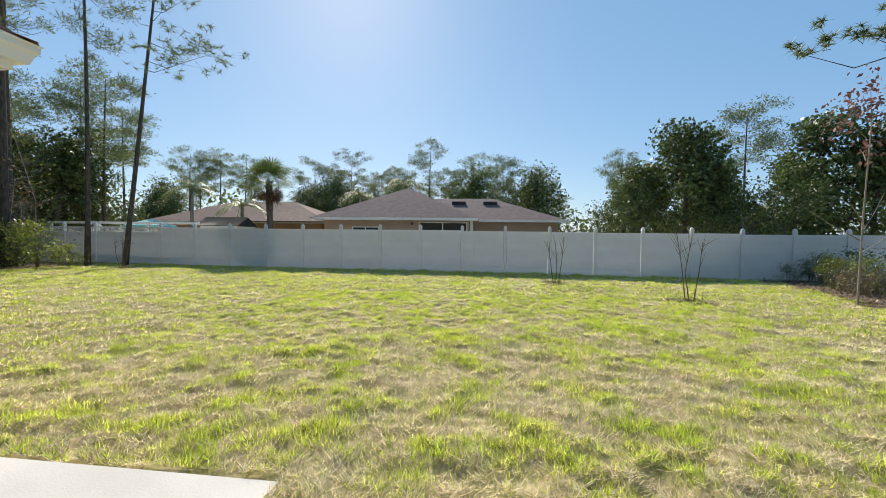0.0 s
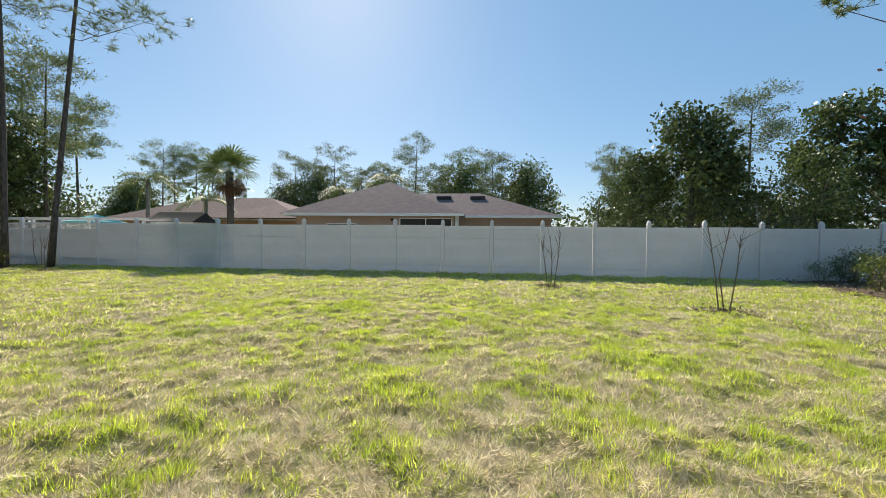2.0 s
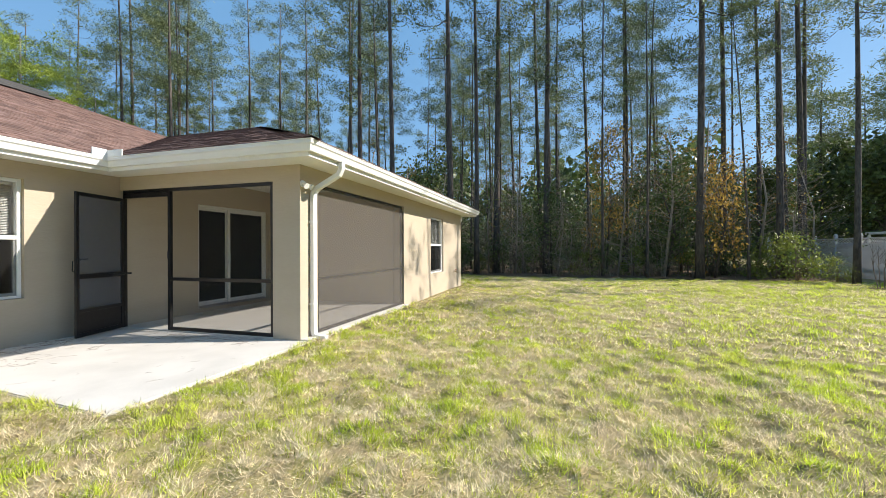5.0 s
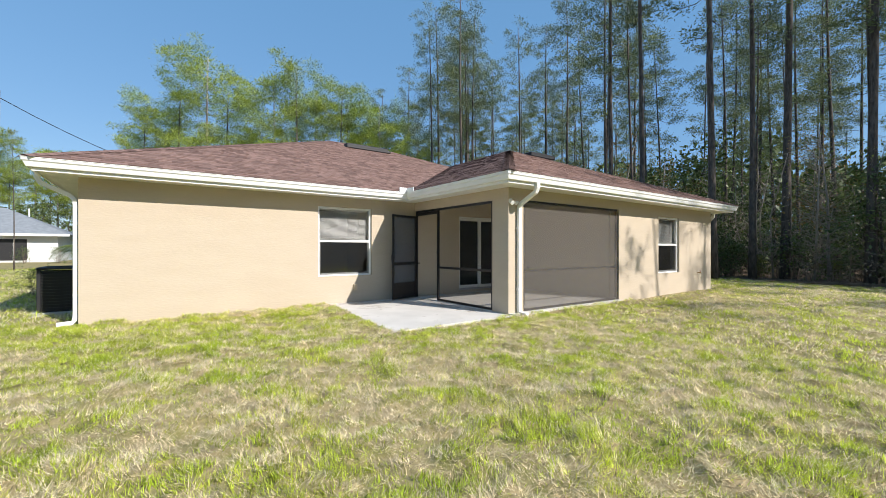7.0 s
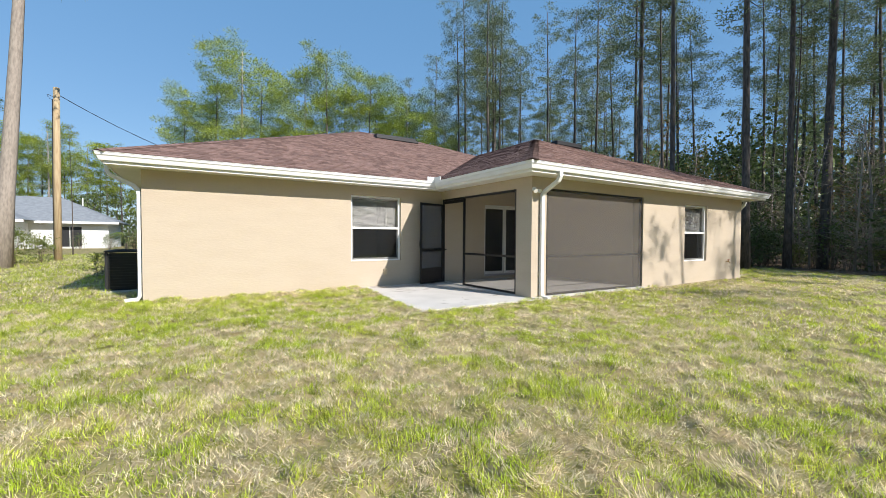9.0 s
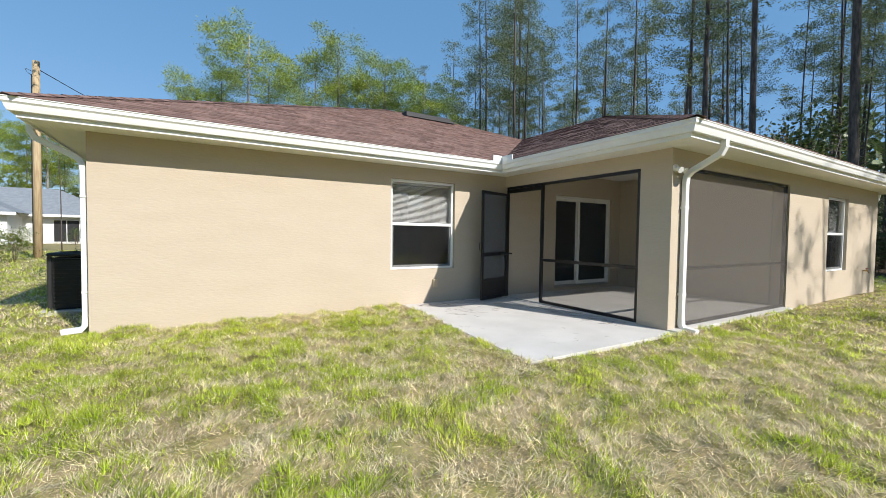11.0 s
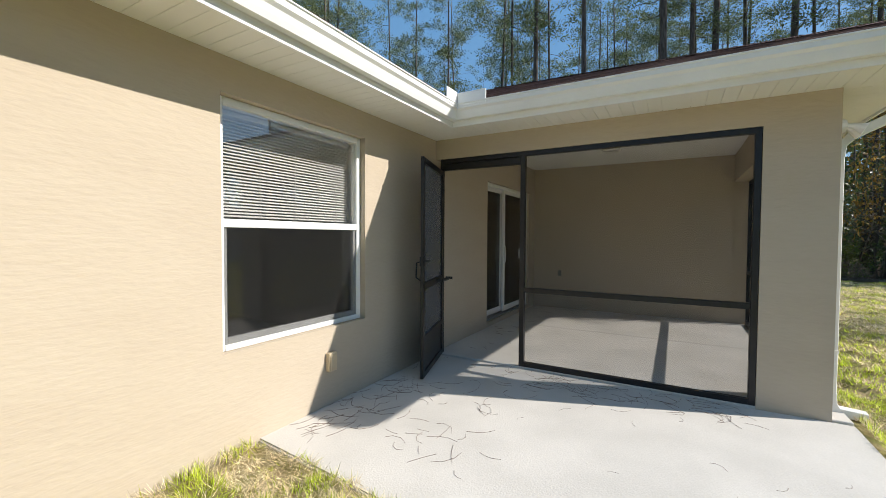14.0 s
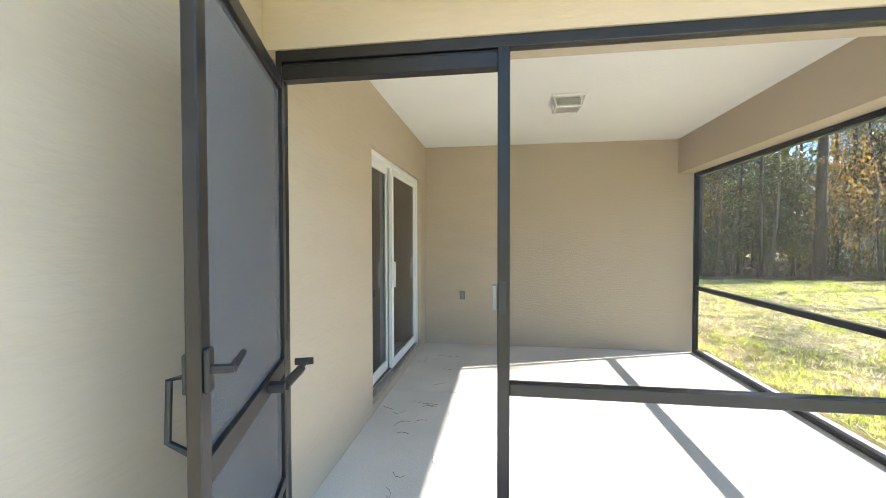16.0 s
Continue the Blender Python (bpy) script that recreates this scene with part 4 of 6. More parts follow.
# ---- the houses around ----
def hip_roof(corners, z, pitch, out=0.0):
    """A hip roof over a rectangle (x0, x1, y0, y1)."""
    x0, x1, y0, y1 = corners
    bm = bmesh.new()
    w, d = x1 - x0, y1 - y0
    h = min(w, d) / 2
    if w > d:
        r = [(x0 + h, (y0 + y1) / 2), (x1 - h, (y0 + y1) / 2)]
    else:
        r = [((x0 + x1) / 2, y0 + h), ((x0 + x1) / 2, y1 - h)]
    a, b, c, e = [bm.verts.new((x, y, z)) for x, y in ((x0, y0), (x1, y0), (x1, y1), (x0, y1))]
    p, q = [bm.verts.new((x, y, z + h * pitch)) for x, y in r]
    if w > d:
        for f in ((a, b, q, p), (b, c, q), (c, e, p, q), (e, a, p)):
            bm.faces.new(f)
    else:
        for f in ((a, b, p), (b, c, q, p), (c, e, q), (e, a, p, q)):
            bm.faces.new(f)
    bm.faces.new((e, c, b, a))
    bmesh.ops.recalc_face_normals(bm, faces=bm.faces)
    return bm


def far_window(house, x0, x1, z0, z1, y, bars=1, glass=None):
    fr = bmesh.new()
    for b in ((x0 - 0.06, x0, z0 - 0.06, z1 + 0.06), (x1, x1 + 0.06, z0 - 0.06, z1 + 0.06), (x0, x1, z1, z1 + 0.06), (x0, x1, z0 - 0.06, z0)):
        box(fr, b[0], b[1], y - 0.05, y + 0.03, b[2], b[3])
    for i in range(1, bars + 1):
        x = x0 + (x1 - x0) * i / (bars + 1)
        box(fr, x - 0.03, x + 0.03, y - 0.04, y + 0.02, z0, z1)
    w = part("window", fr, WHITE, house)
    part("pane", boxes((x0, x1, y - 0.01, y + 0.01, z0, z1)), glass or DARK, w, "dark window pane")


def neighbour_behind():
    h = thing("neighbour_house", (-4, 32, 0), "brown stucco house with a grey-brown hip roof behind the fence", "house")
    part("wall", boxes((-11.0, -0.8, 26.5, 36, -0.1, 2.72)), BROWN_WALL, h)
    part("wall", boxes((-10.9, 5.4, 28.4, 38, -0.1, 2.70)), BROWN_WALL, h)
    part("roof", hip_roof((-11.9, -0.2, 25.95, 38), 2.74, 0.47), SHINGLE_GREY, h, "weathered grey-brown shingle hip")
    part("roof", hip_roof((-11.5, 6.0, 27.8, 38.2), 2.73, 0.385), SHINGLE_GREY, h, "weathered grey-brown shingle hip")
    part("fascia", boxes((-11.62, -0.18, 25.9, 25.95, 2.6, 2.77), (-0.2, 6.02, 27.75, 27.8, 2.6, 2.76), (-11.62, -11.55, 25.95, 37.9, 2.6, 2.77)), WHITE, h, "white fascia")
    far_window(h, -4.2, -1.0, 0.6, 2.45, 26.48, 1)
    far_window(h, -8.9, -7.1, 1.2, 2.1, 26.48, 1)
    for x, y in ((-1.9, 31.5), (0.6, 31.5)):
        part("roof_vent", boxes((x - 0.55, x + 0.55, y - 0.15, y + 0.15, 4.1, 4.36), bevel=0.02), DARK, h, "dark off-ridge vent")
    b = bmesh.new()
    tube(b, [(-4.7, 26.45, 2.42), (-4.7, 26.3, 2.38)], [0.07, 0.09], 8)
    part("wall_lamp", b, DARK, h)
    part("post", boxes((-0.75, -0.55, 26.5, 26.7, 0, 2.7), bevel=0.01), PALE_WALL, h)


def neighbour_left():
    h = thing("neighbour_house", (-22, 36, 0), "low house with a faded tan shingle roof beyond the palm", "house")
    part("wall", boxes((-30.5, -14.2, 33.5, 43, -0.1, 2.68)), mat("peach_stucco", (0.60, 0.38, 0.24), 0.9, vary=((0.5, 0.31, 0.2), 0.5), scale=1.2), h)
    part("roof", hip_roof((-31.2, -13.5, 32.8, 43.8), 2.69, 0.40), SHINGLE_TAN, h, "faded tan shingle hip")
    part("roof", hip_roof((-20.5, -12.6, 31.0, 42), 2.68, 0.36), SHINGLE_TAN, h, "faded tan shingle hip")
    part("fascia", boxes((-31.2, -13.5, 32.74, 32.8, 2.55, 2.71)), WHITE, h, "white fascia")
    far_window(h, -25, -23.4, 0.9, 2.1, 33.48, 1)


def shed():
    x, y = -14.6, 21.2
    s = thing("garden_shed", (x, y, 0), "grey garden shed with a ribbed metal roof", "shed")
    part("wall", boxes((x - 1.1, x + 1.1, y - 0.9, y + 0.9, -0.05, 1.95), bevel=0.01), PALE_WALL, s)
    n = 14
    for i in range(n):
        t0 = i / n
        b = bmesh.new()
        obox(b, (x - 1.35, y - 1.0 + 1.0 * t0, 2.0 + 0.5 * t0), (x + 1.25, y - 1.0 + 1.0 * t0, 2.0 + 0.5 * t0), 0.035, 0.05)
        part("roof_rib", b, STEEL, s)
    b = bmesh.new()
    v = [b.verts.new(c) for c in ((x - 1.3, y - 1.0, 1.97), (x + 1.2, y - 1.0, 1.97), (x + 1.2, y, 2.48), (x - 1.3, y, 2.48), (x - 1.3, y + 1.0, 1.97), (x + 1.2, y + 1.0, 1.97))]
    for f in ((0, 1, 2, 3), (3, 2, 5, 4), (0, 3, 4), (1, 5, 2)):
        b.faces.new([v[i] for i in f])
    part("roof_panel", b, DARK, s, "dark gable roof")


def gazebo():
    x, y = -19.2, 20.8
    g = thing("canopy_tent", (x, y, 0), "teal canvas garden umbrella behind the fence", "umbrella")
    b = bmesh.new()
    c = b.verts.new((x, y, 2.35))
    ring = [b.verts.new((x + 1.3 * math.cos(k * math.tau / 8), y + 1.3 * math.sin(k * math.tau / 8), 1.95)) for k in range(8)]
    low = [b.verts.new((x + 1.3 * math.cos(k * math.tau / 8), y + 1.3 * math.sin(k * math.tau / 8), 1.85)) for k in range(8)]
    for k in range(8):
        b.faces.new((c, ring[k], ring[(k + 1) % 8]))
        b.faces.new((ring[k], low[k], low[(k + 1) % 8], ring[(k + 1) % 8]))
    part("canopy", b, TEAL, g, "faded teal canvas")
    b = bmesh.new()
    tube(b, [(x, y, 0), (x, y, 2.34)], [0.03, 0.025], 8)
    part("pole", b, WHITE, g)
    p = thing("pergola", (-18.5, 19.6, 0), "white painted pergola beam on posts behind the fence", "pergola")
    part("beam", boxes((-24.5, -15.2, 19.5, 19.62, 2.0, 2.12), bevel=0.01), WHITE, p)
    for xx in (-24.3, -21.3, -18.3, -15.4):
        part("post", boxes((xx - 0.05, xx + 0.05, 19.51, 19.61, -0.1, 2.0), bevel=0.006), WHITE, p)


def street_house():
    h = thing("street_house", (15, -50, 0), "white house with a slate-grey hip roof across the street", "house")
    part("wall", boxes((7.5, 24, -56, -47, -0.2, 2.7)), PALE_WALL, h)
    part("wall", boxes((13.5, 20, -47.2, -43.5, -0.2, 2.7)), PALE_WALL, h)
    part("roof", hip_roof((6.6, 25, -57, -46.2), 2.7, 0.5), SHINGLE_SLATE, h, "slate-grey shingle hip")
    part("roof", hip_roof((12.8, 20.8, -52, -42.8), 2.72, 0.45), SHINGLE_SLATE, h, "slate-grey shingle hip")
    part("fascia", boxes((6.55, 25.05, -46.2, -46.12, 2.5, 2.72), (12.75, 20.85, -42.8, -42.72, 2.5, 2.74)), WHITE, h, "white fascia")
    far_window(h, 15.0, 16.6, 0.9, 2.2, -43.48, 1)
    far_window(h, 9.6, 11.4, 0.2, 2.2, -46.98, 1)
    b = bmesh.new()
    tube(b, [(10.0, -50, 4.5), (10.0, -50, 5.3)], [0.06, 0.06], 8)
    part("vent_pipe", b, WHITE, h)
    h.location.x += 2.4


neighbour_behind()
neighbour_left()
shed()
gazebo()
street_house()
solid("road", boxes((-120, 160, -34.5, -29.5, -0.3, 0.012)), ASPHALT, "pale worn asphalt street beyond the front lawn", "road", "structure")


def utility_pole():
    x, y = 8.3, -20.2
    p = thing("utility_pole", (x, y, 0), "pale wooden utility pole with a service cable", "utility pole")
    b = bmesh.new()
    tube(b, [(x, y, -0.3), (x - 0.02, y, 4), (x - 0.06, y, 8.6)], [0.16, 0.145, 0.125], 12)
    part("shaft", b, WOOD, p, smooth=True)
    b = bmesh.new()
    tube(b, [(x + 0.14, y + 0.05, 0.2), (x + 0.13, y + 0.05, 4), (x + 0.08, y + 0.05, 8.0)], [0.02, 0.02, 0.02], 6)
    part("conduit", b, DARK, p)
    b = bmesh.new()
    pts = [(x - 0.06 - 14 * s, y + 9 * s * 0 - 10 * s, 8.3 - 1.8 * s - 5 * s * (1 - s)) for s in np.linspace(0, 1, 14)]
    tube(b, pts, [0.018] * 14, 5)
    part("cable", b, DARK, p)
    b = bmesh.new()
    pts = [(x + 0.5 * math.sin(s * 3) * (1 - s), y, 8.1 + 0.12 * math.sin(s * 6)) for s in np.linspace(0, 1, 9)]
    tube(b, pts, [0.012] * 9, 5)
    part("cable_loop", b, DARK, p)


utility_pole()


# ---- plants: generators ----
def foliage_mesh(name, material, verts, faces):
    me = bpy.data.meshes.new(name)
    me.from_pydata([tuple(v) for v in verts], [], faces)
    me.materials.append(material)
    return me


def blades(verts, faces, c, n, length, width, rng, up=0.3, out=None):
    """A tuft of narrow pointed blades round c."""
    d = rng.normal(size=(n, 3))
    d[:, 2] = d[:, 2] * 0.7 + up
    if out is not None:
        d += np.array(out) * 0.9
    d /= np.linalg.norm(d, axis=1)[:, None]
    s = np.cross(d, rng.normal(size=(n, 3)))
    s /= np.linalg.norm(s, axis=1)[:, None] + 1e-6
    L = length * (0.7 + 0.6 * rng.random(n))[:, None]
    i = len(verts)
    for k in range(n):
        verts += [c - s[k] * width / 2, c + s[k] * width / 2, c + d[k] * L[k]]
        faces.append((i, i + 1, i + 2))
        i += 3


def leaves(verts, faces, centres, size, rng):
    """Diamond leaves, folded a little along the rib, one at each centre."""
    n = len(centres)
    d = rng.normal(size=(n, 3))
    d[:, 2] -= 0.3
    d /= np.linalg.norm(d, axis=1)[:, None]
    s = np.cross(d, rng.normal(size=(n, 3)))
    s /= np.linalg.norm(s, axis=1)[:, None] + 1e-6
    L = size * (0.6 + 0.8 * rng.random(n))
    i = len(verts)
    for k in range(n):
        c, a, b = centres[k], d[k] * L[k], s[k] * L[k] * 0.27
        verts += [c, c + a * 0.45 + b, c + a, c + a * 0.45 - b]
        faces.append((i, i + 1, i + 2, i + 3))
        i += 4


def cloud(verts, faces, c, n, radius, length, width, rng):
    """A flattened cloud of needles round c, each pointing outwards and a little up."""
    off = rng.normal(size=(n, 3)) * np.array([1, 1, 0.55])
    pos = c + off * radius * 0.62
    d = off / (np.linalg.norm(off, axis=1)[:, None] + 1e-6) + rng.normal(size=(n, 3)) * 0.5 + np.array([0, 0, 0.35])
    d /= np.linalg.norm(d, axis=1)[:, None]
    w = np.cross(d, rng.normal(size=(n, 3)))
    w *= width / 2 / (np.linalg.norm(w, axis=1)[:, None] + 1e-6)
    tip = pos + d * (length * (0.7 + 0.6 * rng.random(n)))[:, None]
    i = len(verts)
    for k in range(n):
        verts += [pos[k] - w[k], pos[k] + w[k], tip[k]]
        faces.append((i, i + 1, i + 2))
        i += 3


def pine_meshes(seed, h, r, crown_from, limb, n_limbs, tufts, bark, needle_len=0.34, bend=0.0, needle_mat=None, width=0.05, clump=0.16, extra=(), per=17, rounded=False):
    """A pine: a tall tapered trunk, thin bowed limbs, and needle tufts along their outer halves."""
    rng = np.random.default_rng(seed)
    bm = bmesh.new()
    n = 9
    ph = rng.random() * 6
    def axis(z):
        t = z / h
        return np.array([math.sin(ph + t * 2.2) * 0.22 * t * h / 18 + bend * t, math.cos(ph * 1.7 + t * 1.9) * 0.22 * t * h / 18, z])
    pts = [axis(h * i / (n - 1)) for i in range(n)]
    rad = [max(0.02, r * (1 - 0.80 * (i / (n - 1)) ** 1.1)) for i in range(n)]
    rad[0] *= 1.25
    pts[0][2] = -0.15
    tube(bm, pts, rad, 9)
    verts, faces = [], []
    for k in range(n_limbs + len(extra)):
        t = crown_from + (1 - crown_from) * ((k + rng.random()) / n_limbs) ** 0.9
        z = h * min(t, 0.985)
        a = rng.random() * math.tau
        top = (t - crown_from) / (1 - crown_from)
        L = limb * (0.55 + 0.6 * rng.random()) * ((1.05 - 0.65 * top) * (0.55 + 0.45 * min(1, top * 4)) if not rounded else 0.3 + 0.75 * math.sin(0.35 + 2.6 * top))
        if k >= n_limbs:
            z, a, L, fall = extra[k - n_limbs]
            t, top = z / h, 0.0
        base = axis(z)
        d = np.array([math.cos(a), math.sin(a), 0])
        rise = 0.1 + 0.5 * top + rng.normal() * 0.12 if k < n_limbs else fall
        lp = [base + d * L * s + np.array([0, 0, L * (rise * s - 0.18 * math.sin(s * 3.1))]) for s in (0, 0.3, 0.65, 1.0)]
        lp[2] += rng.normal(size=3) * 0.06 * L
        lr = max(0.012, r * 0.18 * (1 - 0.5 * top))
        tube(bm, lp, [lr, lr * 0.75, lr * 0.5, lr * 0.25], 3)
        if rounded:
            m = max(2, round(tufts * L / limb))
            for q in range(m):
                s = 1.0 - 0.55 * (q + 0.6 * rng.random()) / m if q else 1.0
                p = lp[1] + (lp[3] - lp[1]) * (s - 0.3) / 0.7
                e = p + rng.normal(size=3) * np.array([0.24, 0.24, 0.12]) * min(L, 2.4) if q else lp[3]
                tube(bm, [p - d * 0.1, e + np.array([0, 0, 0.02])], [lr * 0.35, lr * 0.15], 3)
                size = clump * (0.7 + 0.6 * rng.random())
                cloud(verts, faces, e, int(per * (size / clump) ** 2), size, needle_len, width, rng)
            continue
        m = max(2, int(tufts * L / limb)) if k < n_limbs else 14
        for q in range(m):
            s = 0.4 + 0.6 * rng.random() if q else 1.0
            p = lp[1] + (lp[3] - lp[1]) * (s - 0.3) / 0.7
            e = p + (rng.normal(size=3) * np.array([1, 1, 0.6]) + d * 0.5 + np.array([0, 0, 0.25])) * 0.22 * min(L, 2.6) if q else lp[3]
            if q % 2:
                tube(bm, [p, e], [lr * 0.3, lr * 0.12], 3)
            for w in range(4):
                blades(verts, faces, e + rng.normal(size=3) * clump * np.array([1, 1, 0.5]), per, needle_len, width, rng, 0.3, d * 0.3)
    trunk = mesh_of(bm, "trunk", bark, True)
    return trunk, foliage_mesh("crown", needle_mat or NEEDLE, verts, faces)


def tree_meshes(seed, h, spread, trunk_r, n_branch, n_leaf, leaf, material, bark, low=0.25, lean=0.0, clump=0.5, stems=1):
    """A broadleaf tree or shrub: stems, forked branches, and leaves in clumps round the branch ends."""
    rng = np.random.default_rng(seed)
    bm = bmesh.new()
    ends = []
    for s in range(stems):
        a0 = rng.random() * math.tau
        off = np.array([math.cos(a0), math.sin(a0), 0]) * (0 if stems == 1 else spread * 0.18 * rng.random())
        tip = off * 2.2 + np.array([lean + rng.normal() * 0.08 * h, rng.normal() * 0.08 * h, h * (0.82 + 0.12 * rng.random())])
        mid = (off + tip) / 2 + rng.normal(size=3) * 0.04 * h
        base = off + np.array([0, 0, -0.1])
        tube(bm, [base, mid, tip], [trunk_r, trunk_r * 0.65, trunk_r * 0.2], 7)
        for k in range(n_branch // stems):
            t = low + (1 - low) * rng.random()
            p = base + (mid - base) * t * 2 if t < 0.5 else mid + (tip - mid) * (t - 0.5) * 2
            a = rng.random() * math.tau
            L = spread * (0.45 + 0.55 * rng.random()) * (1.15 - 0.75 * t)
            e = p + np.array([math.cos(a) * L, math.sin(a) * L, L * (0.15 + 0.55 * rng.random())])
            m = (p + e) / 2 + rng.normal(size=3) * 0.08 * L
            br = max(0.006, trunk_r * 0.34 * (1 - 0.6 * t))
            tube(bm, [p, m, e], [br, br * 0.6, br * 0.25], 4)
            ends.append(e)
            for q in range(2):
                f = m + (e - m) * rng.random() + rng.normal(size=3) * 0.25 * L
                tube(bm, [m, f], [br * 0.4, br * 0.15], 3)
                ends.append(f)
        ends.append(tip)
    verts, faces = [], []
    ends = np.array(ends)
    if n_leaf:
        idx = rng.integers(len(ends), size=n_leaf)
        sz = clump * (0.4 + 0.9 * rng.random(len(ends)))
        c = ends[idx] + np.clip(rng.normal(size=(n_leaf, 3)), -1.5, 1.5) * sz[idx][:, None] * np.array([1, 1, 0.75]) * 0.5
        c[:, 2] = np.maximum(c[:, 2], 0.03)
        leaves(verts, faces, c, leaf, rng)
    trunk = mesh_of(bm, "trunk", bark, True)
    return trunk, (foliage_mesh("crown", material, verts, faces) if n_leaf else None)


def plant(name, meshes, x, y, rot, scale, label, category, group="", z=None, tilt=(0, 0), names=("trunk", "crown")):
    t = thing(name, (x, y, float(ground_z(x, y)) - 0.03 if z is None else z), label, category, group)
    t.rotation_euler = (tilt[0], tilt[1], rot)
    t.scale = (scale, scale, scale) if not isinstance(scale, tuple) else scale
    for n, me in zip(names, meshes):
        if me is not None:
            ob = new(n, me)
            ob.parent = t
    return t


# ---- pines ----
TALL = [pine_meshes(11 + i, 21 + i % 3 * 1.5, 0.125 + 0.015 * (i % 3), 0.34 + 0.06 * (i % 4), 2.3, 31, 5, BARK, 0.15, width=0.046, clump=0.31, per=72, rounded=True) for i in range(6)]
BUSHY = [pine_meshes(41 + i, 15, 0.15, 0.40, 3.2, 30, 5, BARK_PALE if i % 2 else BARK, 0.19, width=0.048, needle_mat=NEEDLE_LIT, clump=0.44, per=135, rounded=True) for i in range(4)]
FAR = [pine_meshes(51 + i, 14, 0.15, 0.42 + 0.10 * i, 3.0, 24, 5, BARK, 0.2, width=0.075, clump=0.46, per=85, rounded=True) for i in range(3)]
SLIM = [pine_meshes(61 + i, 18, 0.075, 0.46, 1.5, 18, 3, BARK, 0.15, width=0.042, clump=0.27, per=70, rounded=True) for i in range(3)]
P_LABEL = "tall loblolly pine with a bare trunk and high crown"
pr = random.Random(21)


def pine(kind, x, y, scale=1.0, rot=None, tilt=(0, 0), label=P_LABEL, group="pines of the wood"):
    return plant("pine_tree", kind, x, y, pr.random() * 6.28 if rot is None else rot, scale, label, "pine tree", group, tilt=tilt)


LEANING = pine_meshes(83, 15.5, 0.11, 0.62, 2.3, 15, 6, BARK, 0.24, bend=2.1, width=0.022, clump=0.17, per=14, extra=((9.0, 0.1, 2.9, 0.12), (8.6, -0.4, 2.3, 0.15), (7.9, 2.9, 1.6, 0.1), (9.8, 0.3, 2.2, 0.1)))
# the pines along the wood's edge that can be told apart
for k, x, y, s, tl in ((0, -18.4, 10.3, 1.3, (0, 0)), (4, -19.6, 3.75, 1.15, (0, 0)), (3, -17.0, 15.0, 0.85, (0, 0)),
                       (1, -22.6, 16.0, 0.95, (0, 0.01)), (5, -21.4, 15.4, 1.0, (0.01, 0)), (3, -23.5, 14.5, 1.0, (0, 0)), (0, -24.5, 16.2, 0.9, (0, 0.02)),
                       (2, -19.6, 1.2, 1.1, (0, 0)), (5, -16.6, -0.4, 1.0, (0, 0)), (1, -18.4, 0.4, 0.95, (0.01, 0)), (3, -16.2, -3.2, 1.1, (0, 0)), (4, -17.6, -5.6, 1.05, (0, 0))):
    pine(TALL[k], x, y, s, tilt=tl)
pine(LEANING, -15.6, 15.4, 1.0, rot=0.0, label="tall pine leaning over the lawn with one long bough", group="pines of the wood")
pine(SLIM[0], -18.0, 12.0, 0.75, rot=1.57, tilt=(-0.10, 0.0), label="thin leaning pine at the edge of the wood")
pine(SLIM[1], -18.8, 6.4, 0.9)
pine(SLIM[2], -18.2, 8.2, 0.8)
# the wood behind
taken = []
tries = 0
while len(taken) < 98 and tries < 9000:
    tries += 1
    x, y = pr.uniform(-58, -18.8), pr.uniform(-46, 16.0)
    if y < -20 and x > -20:
        continue
    d = 1.35 if x > -34 else 2.4
    if any((x - a) ** 2 + (y - b) ** 2 < d * d for a, b in taken):
        continue
    taken.append((x, y))
    m = SLIM[pr.randrange(3)] if pr.random() < 0.3 else TALL[pr.randrange(6)]
    pine(m, x, y, pr.uniform(0.8, 1.15), tilt=(pr.gauss(0, 0.015), pr.gauss(0, 0.015)))
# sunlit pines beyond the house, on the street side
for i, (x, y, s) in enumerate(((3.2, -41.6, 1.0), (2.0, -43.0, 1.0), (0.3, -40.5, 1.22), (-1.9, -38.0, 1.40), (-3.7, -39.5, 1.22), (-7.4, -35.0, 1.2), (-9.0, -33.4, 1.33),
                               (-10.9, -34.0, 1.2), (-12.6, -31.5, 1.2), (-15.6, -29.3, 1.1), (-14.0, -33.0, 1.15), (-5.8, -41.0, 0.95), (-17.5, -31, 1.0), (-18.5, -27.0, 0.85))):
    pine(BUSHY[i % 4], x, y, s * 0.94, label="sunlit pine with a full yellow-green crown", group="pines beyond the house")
for x, y, s in ((-19.0, -25.0, 1.0), (-20.5, -21.5, 1.05), (-21.5, -27.5, 1.1), (-18.8, -20.0, 0.95), (-22.5, -24.0, 1.0)):
    pine(TALL[int(s * 100) % 6], x, y, s)
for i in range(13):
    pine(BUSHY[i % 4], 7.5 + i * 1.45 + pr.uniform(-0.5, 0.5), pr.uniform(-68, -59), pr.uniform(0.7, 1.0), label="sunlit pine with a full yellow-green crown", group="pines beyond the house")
pine(pine_meshes(77, 21, 0.27, 0.52, 3.2, 34, 10, BARK_PALE, 0.25, width=0.04, clump=0.28, per=12), 8.75, -14.6, 1.0, rot=0.0, tilt=(0, -0.055), label="old pine with a thick pale flaking trunk", group="street pines")
for x, y, s in ((11.8, -25, 0.5), (9.0, -27.0, 0.45), (13.5, -22.5, 0.5), (16.0, -30.0, 0.6)):
    pine(SLIM[int(x) % 3], x, y, s, group="street pines")
